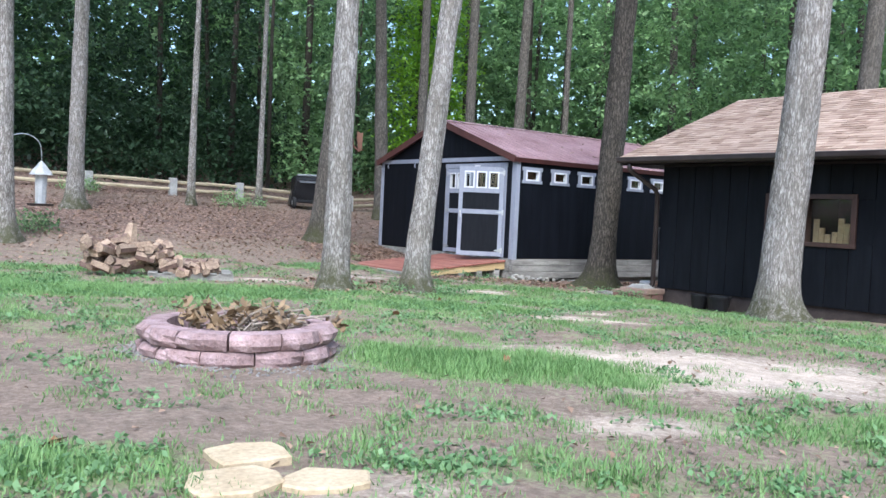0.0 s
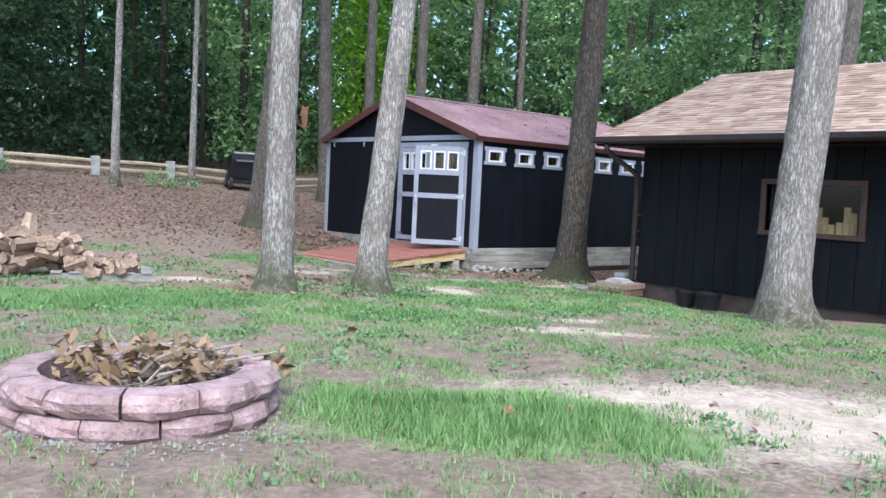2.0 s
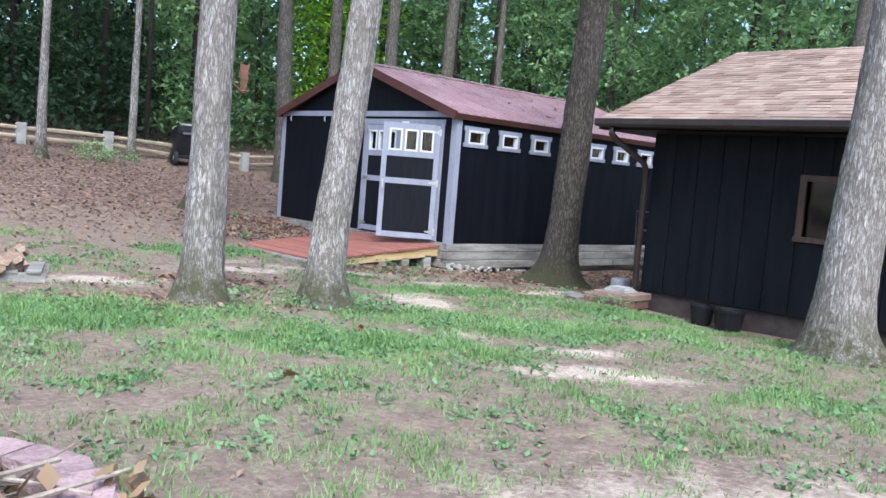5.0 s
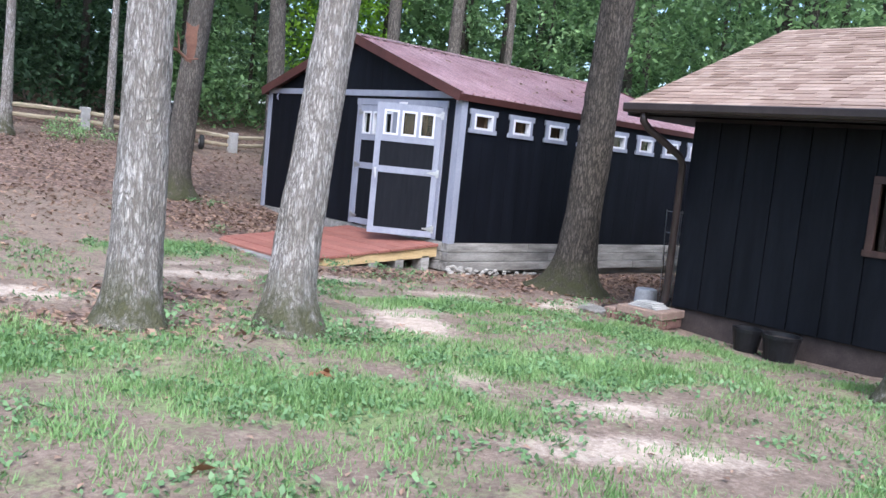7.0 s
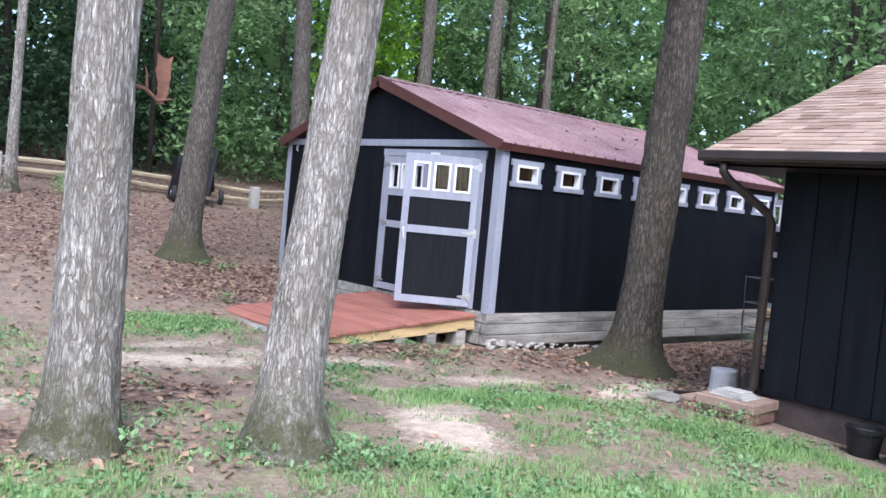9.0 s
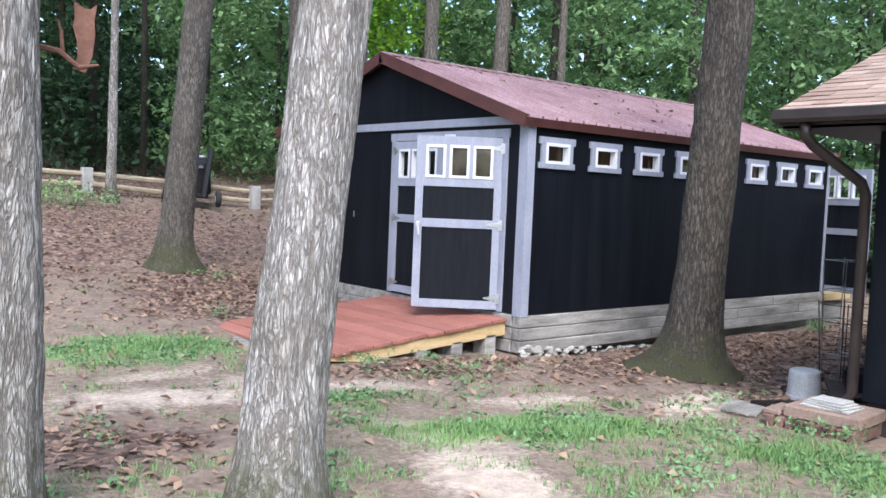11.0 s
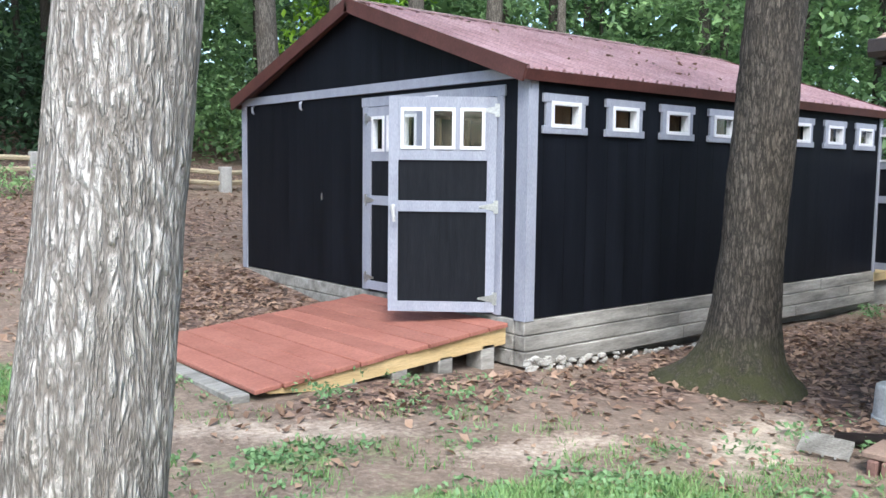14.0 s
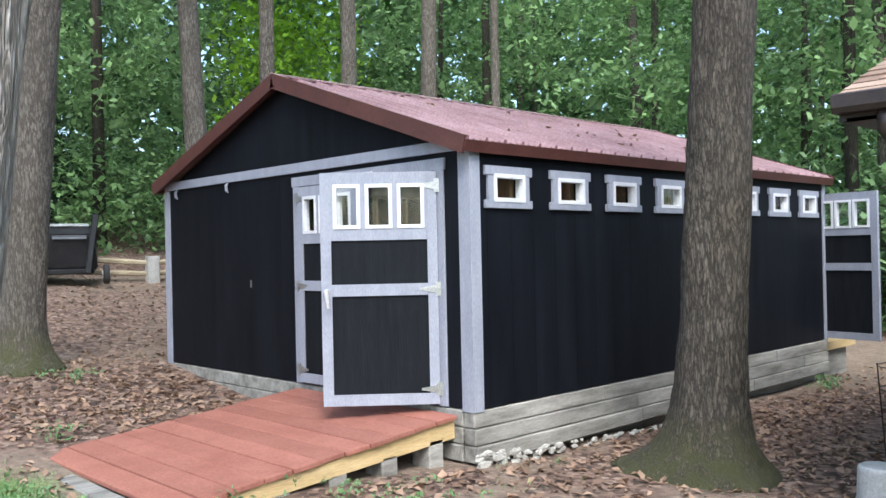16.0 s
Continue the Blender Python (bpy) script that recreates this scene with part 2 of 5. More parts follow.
def ground_material():
    m, n, l, b = material("yard_ground", 0.97)
    v = coords(n, l)
    mid, fine, grit = noise_tex(n, l, v, 2.2, 6, 0.65), noise_tex(n, l, v, 22, 6, 0.7), noise_tex(n, l, v, 120, 4, 0.7)

    def mask(name, lo=0.38, hi=0.66):
        a = n.new("ShaderNodeAttribute")
        a.attribute_name = name
        k = calc(n, l, "ADD", a.outputs["Fac"], calc(n, l, "MULTIPLY", calc(n, l, "SUBTRACT", mid, 0.5), 1.1))
        k = calc(n, l, "ADD", k, calc(n, l, "MULTIPLY", calc(n, l, "SUBTRACT", fine, 0.5), 0.9))
        return ramp(n, l, k, [(lo, (0, 0, 0)), (hi, (1, 1, 1))])

    dirt = ramp(n, l, fine, [(0.25, (0.13, 0.093, 0.068)), (0.5, (0.25, 0.186, 0.142)), (0.75, (0.38, 0.3, 0.24))])
    sand = ramp(n, l, fine, [(0.25, (0.44, 0.35, 0.275)), (0.75, (0.67, 0.565, 0.465))])
    flake = n.new("ShaderNodeTexVoronoi")
    flake.inputs["Scale"].default_value = 17
    l.new(v, flake.inputs["Vector"])
    litter = ramp(n, l, flake.outputs["Color"], [(0.15, (0.055, 0.036, 0.028)), (0.45, (0.17, 0.105, 0.08)), (0.7, (0.26, 0.17, 0.13)), (0.95, (0.42, 0.32, 0.26))])
    turf = ramp(n, l, fine, [(0.25, (0.12, 0.15, 0.06)), (0.5, (0.2, 0.26, 0.1)), (0.75, (0.3, 0.34, 0.17))])
    c = mixed(n, l, mask("litter"), dirt, litter)
    c = mixed(n, l, mask("sand", 0.3, 0.85), c, sand)
    c = mixed(n, l, mask("turf"), c, turf)
    c = mixed(n, l, 1.0, c, ramp(n, l, noise_tex(n, l, v, 5, 5, 0.7), [(0.3, (0.68, 0.66, 0.64)), (0.65, (1.12, 1.12, 1.12))]), "MULTIPLY")
    c = mixed(n, l, 1.0, c, ramp(n, l, grit, [(0.25, (0.7, 0.7, 0.7)), (0.75, (1.2, 1.2, 1.2))]), "MULTIPLY")
    l.new(c, b.inputs["Base Color"])
    bump(n, l, b, calc(n, l, "ADD", fine, calc(n, l, "MULTIPLY", grit, 0.4)), 0.7, 0.03)
    return m


M_ground = ground_material()


# ---- mesh helpers ----
class Shape:
    """Collects vertices and faces, then makes one object."""

    def __init__(self):
        self.v, self.f, self.k = [], [], []

    def add(self, verts, faces, slot=0):
        o = len(self.v)
        self.v += [tuple(p) for p in verts]
        self.f += [tuple(i + o for i in q) for q in faces]
        self.k += [slot] * len(faces)
        return self

    def box(self, x0, x1, y0, y1, z0, z1, m=None, slot=0, edge=0.0):
        bm = bmesh.new()
        bmesh.ops.create_cube(bm, size=1)
        for p in bm.verts:
            p.co = Vector((x0 + (p.co.x + 0.5) * (x1 - x0), y0 + (p.co.y + 0.5) * (y1 - y0), z0 + (p.co.z + 0.5) * (z1 - z0)))
        if edge:
            bmesh.ops.bevel(bm, geom=bm.edges[:], offset=edge, segments=1, affect="EDGES")
        if m is not None:
            bm.transform(m)
        bm.verts.index_update()
        self.add([p.co for p in bm.verts], [[p.index for p in q.verts] for q in bm.faces], slot)
        bm.free()
        return self

    def tube(self, points, radii, sides=8, slot=0, caps=True):
        """A round bar along points."""
        rings, n = [], len(points)
        pts = [Vector(p) for p in points]
        for i, p in enumerate(pts):
            d = (pts[min(i + 1, n - 1)] - pts[max(i - 1, 0)]).normalized()
            a = d.orthogonal().normalized() if i == 0 else (ref - d * ref.dot(d)).normalized()
            ref = a
            c = d.cross(a)
            r = radii[i] if isinstance(radii, (list, tuple)) else radii
            rings.append([p + r * (a * math.cos(2 * math.pi * j / sides) + c * math.sin(2 * math.pi * j / sides)) for j in range(sides)])
        faces = [(i * sides + j, i * sides + (j + 1) % sides, (i + 1) * sides + (j + 1) % sides, (i + 1) * sides + j) for i in range(n - 1) for j in range(sides)]
        if caps:
            faces += [tuple(range(sides))[::-1], tuple((n - 1) * sides + j for j in range(sides))]
        return self.add([q for r in rings for q in r], faces, slot)

    def lathe(self, profile, centre, sides=24, slot=0):
        """Turned about a vertical axis: profile of (radius, height)."""
        vs = [(centre[0] + r * math.cos(2 * math.pi * j / sides), centre[1] + r * math.sin(2 * math.pi * j / sides), centre[2] + h) for r, h in profile for j in range(sides)]
        fs = [(i * sides + j, i * sides + (j + 1) % sides, (i + 1) * sides + (j + 1) % sides, (i + 1) * sides + j) for i in range(len(profile) - 1) for j in range(sides)]
        return self.add(vs, fs, slot)

    def make(self, name, mats, parent=None, smooth=False):
        me = bpy.data.meshes.new(name)
        me.from_pydata(self.v, [], self.f)
        for m in mats if isinstance(mats, (list, tuple)) else [mats]:
            me.materials.append(m)
        me.polygons.foreach_set("material_index", self.k)
        if smooth:
            me.polygons.foreach_set("use_smooth", [True] * len(me.polygons))
        me.update()
        ob = new(name, me)
        if parent is not None:
            under(ob, parent)
        return ob


def under(ob, parent):
    ob.parent = parent
    base = parent.matrix_basis.copy()
    if parent.parent is not None:
        base = parent.parent.matrix_basis @ parent.matrix_parent_inverse @ base
    ob.matrix_parent_inverse = base.inverted()
    return ob


def empty(name, x, y, z, label, category, group="", kind=""):
    e = new(name)
    e.location = (x, y, z)
    e.matrix_basis = pose(x, y, z)
    return tagged(e, label, category, group, kind)


def cells(edges_a, edges_b, holes):
    """The cells of a grid that lie in no hole (a0, a1, b0, b1)."""
    for a0, a1 in zip(edges_a, edges_a[1:]):
        for b0, b1 in zip(edges_b, edges_b[1:]):
            ca, cb = (a0 + a1) / 2, (b0 + b1) / 2
            if not any(h[0] < ca < h[1] and h[2] < cb < h[3] for h in holes):
                yield a0, a1, b0, b1


# ---- ground ----
def soft_step(u, width):
    return width * math.log1p(math.exp(max(-40, min(40, u / width))))


def ground_z(x, y):
    rise = soft_step(y - 17, 1.2) - soft_step(y - 48, 4)
    wide = 4.5 if x < 15 else 8
    dip = 0.2 * math.exp(-(((x - 15) / wide) ** 2) - ((y - 12.5) / 3.5) ** 2)
    dip += 0.17 * math.exp(-(((x - 12.7) / 1.6) ** 2) - ((y - 8.4) / 1.8) ** 2)
    return 0.47 + 0.012 * (6 - max(-20, min(30, x))) + 0.137 * rise - dip


def blob(x, y, cx, cy, rx, ry, turn=0.0):
    c, s = math.cos(radians(turn)), math.sin(radians(turn))
    u, v = ((x - cx) * c + (y - cy) * s) / rx, (-(x - cx) * s + (y - cy) * c) / ry
    return np.exp(-(u * u + v * v))


TURF = [(4.0, 5.0, 1.3, 0.72, -45, 1.45), (3.2, 11.0, 3.0, 0.9, -15, 1.2), (0.0, 12.5, 3, 1.8, 0, 1.1), (5.2, 17.0, 2.2, 0.6, 0, 0.6), (8.4, 15.4, 1.5, 0.9, 10, 0.8),
        (6.2, 8.9, 1.9, 1.0, -35, 0.75), (8.6, 8.9, 2.6, 0.8, -35, 0.75), (9.9, 11.5, 1.7, 0.5, -25, 0.85), (9.2, 12.9, 1.0, 0.4, -10, 0.6), (5.4, 1.6, 2.6, 1.0, -40, 0.7), (2.2, 2.6, 1.3, 0.5, -40, 0.6),
        (11.2, 9.6, 0.8, 1.6, 20, 0.7), (0.2, 3.6, 0.8, 0.5, -20, 0.8), (9.8, 4.4, 1.2, 1.4, 0, 0.6), (8.3, 5.8, 1.5, 0.5, -35, 0.55), (3.2, 14.6, 2.4, 0.7, -10, 0.7), (7.9, 10.0, 0.7, 0.5, 0, 0.6)]
SAND = [(5.6, 4.2, 2.1, 1.2, -40, 1.15), (3.4, 3.0, 0.7, 0.35, -40, 0.85), (7.4, 7.2, 0.9, 0.32, -35, 1.0), (8.1, 7.9, 0.6, 0.3, -30, 0.9), (7.8, 9.3, 0.35, 0.8, -20, 0.9), (8.6, 10.7, 0.4, 0.9, -25, 1.15),
        (9.1, 11.7, 0.35, 0.7, 30, 0.95), (7.7, 13.5, 1.0, 0.35, -5, 0.95), (9.2, 13.5, 1.2, 0.3, -30, 0.8), (12.0, 11.6, 1.1, 0.35, 20, 1.0), (10.6, 12.2, 1.0, 0.3, -10, 0.7), (5.5, 12.6, 0.9, 0.35, -20, 0.95), (8.1, 14.3, 0.8, 0.2, 10, 0.7), (1.6, 2.7, 0.7, 0.4, 0, 0.6)]
LITTER = [(11.0, 17.8, 2.0, 2.2, 0, 1.4), (15.5, 13.1, 3.6, 1.0, 0, 1.4), (10.8, 13.8, 1.3, 0.45, 0, 1.3), (8, 23, 9, 4.5, 0, 0.95), (17, 23, 6, 4, 0, 0.8), (5.7, 11.3, 1.0, 0.7, 0, 1.0), (6.9, 12.5, 1.0, 0.6, 0, 0.9), (15.0, 11.6, 2.6, 1.0, 0, 1.2), (17.5, 11.8, 3, 1.2, 0, 0.9), (12.6, 13.3, 0.9, 0.4, 0, 0.9)]


def cover(x, y):
    """How much turf, sand and leaf litter lies at each place (arrays)."""
    turf = np.max([h * blob(x, y, *p) for *p, h in TURF], 0)
    sand = np.max([h * blob(x, y, *p) for *p, h in SAND], 0)
    litter = np.max([h * blob(x, y, *p) for *p, h in LITTER], 0)
    litter = np.where((y > 27) | (x > 24) | (x < -9), 0.9, litter)
    yard = 0.36 * np.clip((17.5 - y) / 3, 0.25, 1) * np.clip((12.6 - x) / 1.5, 0.2, 1) * (1 - 0.75 * np.clip(litter, 0, 1)) * (1 - 0.8 * np.clip(sand, 0, 1))
    turf = np.maximum(turf, yard)
    worn = np.maximum(np.hypot(x - 1.5, y - 5.8) < 2.1, np.hypot(x - 4.4, y - 7.2) < 0.8)
    turf = np.where(worn, np.minimum(turf, np.where(x + 0.75 * y > 6.6, 1.0, 0.2)), turf)
    return np.minimum(turf, 1), sand, litter


def spread(lo, fine0, fine1, hi, step):
    a = [lo, lo * 0.4, -60.0, -30.0, -18.0]
    b = list(np.arange(fine0, fine1, step))
    c = [fine1 + 3, fine1 + 8, fine1 + 15, fine1 + 30, fine1 + 60, hi * 0.4, hi]
    return [x for x in a if x < fine0 - 1] + [float(x) for x in b] + c


def build_ground():
    xs, ys = spread(-500, -7, 25, 500, 0.14), spread(-500, -4, 30, 500, 0.14)
    vs = []
    for y in ys:
        for x in xs:
            rough = 0.035 * noise.noise((x * 0.9, y * 0.9, 0)) + 0.012 * noise.noise((x * 4, y * 4, 3))
            vs.append((x, y, ground_z(x, y) + rough))
    w = len(xs)
    gx, gy = np.meshgrid(np.array(xs), np.array(ys))
    t, s, q = cover(gx.ravel(), gy.ravel())
    me = bpy.data.meshes.new("ground")
    me.from_pydata(vs, [], [(j * w + i, j * w + i + 1, (j + 1) * w + i + 1, (j + 1) * w + i) for j in range(len(ys) - 1) for i in range(w - 1)])
    for name, data in (("turf", t), ("sand", s), ("litter", q)):
        me.attributes.new(name, "FLOAT", "POINT").data.foreach_set("value", data)
    me.polygons.foreach_set("use_smooth", [True] * len(me.polygons))
    me.materials.append(M_ground)
    return tagged(new("ground", me), "worn yard of bare dirt, sand, patchy grass and leaf litter", "ground", kind="structure")


build_ground()


# ---- shed ----
SX0, SX1, SY0, SY1, SZ0, SZ1 = 12.11, 19.12, 13.99, 19.40, 0.77, 2.93
RIDGE_Y, RIDGE_Z = (SY0 + SY1) / 2, 3.955
PITCH = (RIDGE_Z - 3.0) / (RIDGE_Y - SY0 + 0.1)
DOOR_Y0, DOOR_Y1, DOOR_Z1 = 14.39, 16.43, 2.79
shed = empty("shed", 15.6, 16.7, 0.3, "black panel-sided garden shed with grey trim and a maroon metal roof", "shed")


def build_shed():
    T = 0.1
    win = [(12.27 + 0.863 * i, 2.45) for i in range(8)]
    holes = [(x + 0.1, x + 0.5, 2.505, 2.745) for x, _ in win]
    # side wall with eight window openings
    w = Shape()
    ea = sorted({SX0, SX1, *[h[0] for h in holes], *[h[1] for h in holes]})
    eb = [SZ0, 2.505, 2.745, SZ1]
    for a0, a1, b0, b1 in cells(ea, eb, holes):
        w.box(a0, a1, SY0, SY0 + T, b0, b1)
    w.make("wall", M_black, shed)
    Shape().box(SX0, SX1, SY1 - T, SY1, SZ0, SZ1).make("wall", M_black, shed)
    # front wall with its double-door opening, and the gable above
    w = Shape()
    for a0, a1, b0, b1 in cells([SY0 + T, DOOR_Y0, DOOR_Y1, SY1 - T], [SZ0, DOOR_Z1, SZ1], [(DOOR_Y0, DOOR_Y1, SZ0, DOOR_Z1)]):
        w.box(SX0, SX0 + T, a0, a1, b0, b1)
    for x in (SX0,):
        h = RIDGE_Z - 0.06
        v = [(x, SY0 + 0.02, SZ1), (x, SY1 - 0.02, SZ1), (x, RIDGE_Y, h), (x + T, SY0 + 0.02, SZ1), (x + T, SY1 - 0.02, SZ1), (x + T, RIDGE_Y, h)]
        w.add(v, [(0, 2, 1), (3, 4, 5), (0, 1, 4, 3), (1, 2, 5, 4), (2, 0, 3, 5)])
    w.make("wall", M_black_front, shed)
    w = Shape()
    for a0, a1, b0, b1 in cells([SY0 + T, 14.2, 16.1, SY1 - T], [SZ0, DOOR_Z1, SZ1], [(14.2, 16.1, SZ0, DOOR_Z1)]):
        w.box(SX1 - T, SX1, a0, a1, b0, b1)
    w.add([(SX1 - T, SY0 + 0.02, SZ1), (SX1 - T, SY1 - 0.02, SZ1), (SX1 - T, RIDGE_Y, RIDGE_Z - 0.06), (SX1, SY0 + 0.02, SZ1), (SX1, SY1 - 0.02, SZ1), (SX1, RIDGE_Y, RIDGE_Z - 0.06)], [(0, 2, 1), (3, 4, 5), (0, 1, 4, 3), (1, 2, 5, 4), (2, 0, 3, 5)])
    w.make("wall", M_black_front, shed)
    Shape().box(SX0 + T, SX1 - T, SY0 + T, SY1 - T, SZ0 - 0.06, SZ0).make("floor", M_dark_in, shed)
    # corner boards, frieze board and door surround
    for y0, y1 in ((SY0 - 0.022, SY0 + 0.12), (SY1 - 0.1, SY1 + 0.022)):
        Shape().box(SX0 - 0.022, SX0, y0, y1, SZ0 - 0.02, SZ1, edge=0.003).make("corner_board", M_grey, shed)
    for x0, x1 in ((SX0 + 0.001, SX0 + 0.1), (SX1 - 0.06, SX1 + 0.022)):
        Shape().box(x0, x1, SY0 - 0.023, SY0 - 0.001, SZ0 - 0.02, SZ1 - 0.02, edge=0.003).make("corner_board", M_grey, shed)
    Shape().box(SX0 - 0.03, SX0 - 0.001, SY0, SY1, 2.935, 3.035, edge=0.003).make("frieze_board", M_grey, shed)
    t = Shape()
    t.box(SX0 - 0.025, SX0 - 0.001, DOOR_Y0 - 0.1, DOOR_Y0, SZ0, DOOR_Z1, edge=0.003)
    t.box(SX0 - 0.025, SX0 - 0.001, DOOR_Y1, DOOR_Y1 + 0.1, SZ0, DOOR_Z1, edge=0.003)
    t.box(SX0 - 0.027, SX0 - 0.001, DOOR_Y0 - 0.12, DOOR_Y1 + 0.12, DOOR_Z1, DOOR_Z1 + 0.1, edge=0.003)
    t.make("door_surround", M_grey, shed)
    Shape().box(SX0 - 0.035, SX0 - 0.028, 15.22, 15.42, DOOR_Z1 + 0.01, DOOR_Z1 + 0.06).make("name_plate", M_white, shed)
    for y in (19.08, 17.85):
        k = Shape().tube([(SX0 - 0.012, y, 2.93), (SX0 - 0.04, y, 2.9), (SX0 - 0.035, y, 2.84), (SX0 - 0.012, y, 2.82)], [0.012, 0.018, 0.018, 0.01], 8)
        k.make("hook", M_grey, shed)
    Shape().box(SX0 - 0.012, SX0 - 0.001, 17.4, 17.415, 1.74, 1.82).make("latch", M_steel, shed)
    # windows
    for x, z in win:
        c = Shape()
        y0, y1 = SY0 - 0.03, SY0 - 0.001
        c.box(x, x + 0.6, y0 - 0.004, y1, 2.73, 2.81, edge=0.003)
        c.box(x, x + 0.6, y0 - 0.004, y1, 2.45, 2.52, edge=0.003)
        c.box(x + 0.035, x + 0.115, y0, y1, 2.52, 2.73, edge=0.002)
        c.box(x + 0.485, x + 0.565, y0, y1, 2.52, 2.73, edge=0.002)
        cas = c.make("window", M_grey, shed)
        f = Shape()
        y0, y1 = SY0 - 0.04, SY0 + 0.05
        f.box(x + 0.1, x + 0.5, y0, y1, 2.71, 2.745)
        f.box(x + 0.1, x + 0.5, y0, y1, 2.505, 2.54)
        f.box(x + 0.1, x + 0.135, y0, y1, 2.54, 2.71)
        f.box(x + 0.465, x + 0.5, y0, y1, 2.54, 2.71)
        f.make("frame", M_white, cas)
        g = Shape().box(x + 0.13, x + 0.47, SY0 + 0.0, SY0 + 0.006, 2.535, 2.715).make("pane", M_glass, cas)
        g.visible_shadow = False
    # studs and a shelf inside, seen through the panes
    for i in range(12):
        x = SX0 + 0.3 + i * 0.6
        Shape().box(x, x + 0.04, SY1 - T - 0.09, SY1 - T - 0.001, SZ0, SZ1).make("stud", M_dark_in, shed)
    for i, (x, _) in enumerate(win):
        Shape().box(x + 0.44, x + 0.53, SY0 + T + 0.001, SY0 + T + 0.3, SZ0, SZ1).make("stud", M_dark_in, shed)
    # roof
    for side in (-1, 1):
        r = Shape()
        y_eave = SY0 - 0.1 if side < 0 else SY1 + 0.1
        run = abs(RIDGE_Y - y_eave)
        slope = math.atan2(RIDGE_Z - 3.0, run)
        length = run / math.cos(slope)
        m = pose(0, RIDGE_Y, RIDGE_Z) @ pose(0, 0, 0, math.degrees(slope) * (1 if side < 0 else -1))
        x0, x1 = SX0 - 0.14, SX1 + 0.14
        ya, yb = (-length, 0) if side < 0 else (0, length)
        r.box(x0, x1, ya, yb, -0.012, 0.0, m)
        n = int((x1 - x0) / 0.076)
        for i in range(n):
            x = x0 + 0.02 + i * 0.076
            big = i % 3 == 0
            hgt, wd = (0.028, 0.024) if big else (0.009, 0.014)
            v = [(x - wd, ya, 0.0), (x - wd / 2, ya, hgt), (x + wd / 2, ya, hgt), (x + wd, ya, 0.0), (x - wd, yb, 0.0), (x - wd / 2, yb, hgt), (x + wd / 2, yb, hgt), (x + wd, yb, 0.0)]
            r.add([m @ Vector(p) for p in v], [(0, 1, 5, 4), (1, 2, 6, 5), (2, 3, 7, 6), (3, 2, 1, 0), (4, 5, 6, 7)])
        r.make("roof", M_roof, shed)
        f = Shape()
        f.box(x0 - 0.012, x0 + 0.012, ya, yb, -0.12, 0.03, m)
        f.box(x1 - 0.012, x1 + 0.012, ya, yb, -0.12, 0.03, m)
        e = ya if side < 0 else yb
        f.box(x0, x1, e - 0.012, e + 0.012, -0.1, -0.002, m)
        f.box(x0 + 0.02, SX0 - 0.03, ya + 0.02, yb - 0.02, -0.06, -0.045, m)
        f.make("fascia", M_fascia, shed)
    cap = Shape()
    for i in range(47):
        x = SX0 - 0.13 + i * 0.155
        for side in (-1, 1):
            m = pose(0, RIDGE_Y, RIDGE_Z + 0.03) @ pose(0, 0, 0, -side * 20.0)
            cap.box(x, x + 0.1, min(0, side * 0.14), max(0, side * 0.14), -0.03, 0.0, m)
    for side in (-1, 1):
        m = pose(0, RIDGE_Y, RIDGE_Z + 0.034) @ pose(0, 0, 0, -side * 20.0)
        cap.box(SX0 - 0.15, SX1 + 0.15, min(0, side * 0.15), max(0, side * 0.15), -0.004, 0.004, m)
    cap.make("ridge_cap", M_roof, shed)


build_shed()


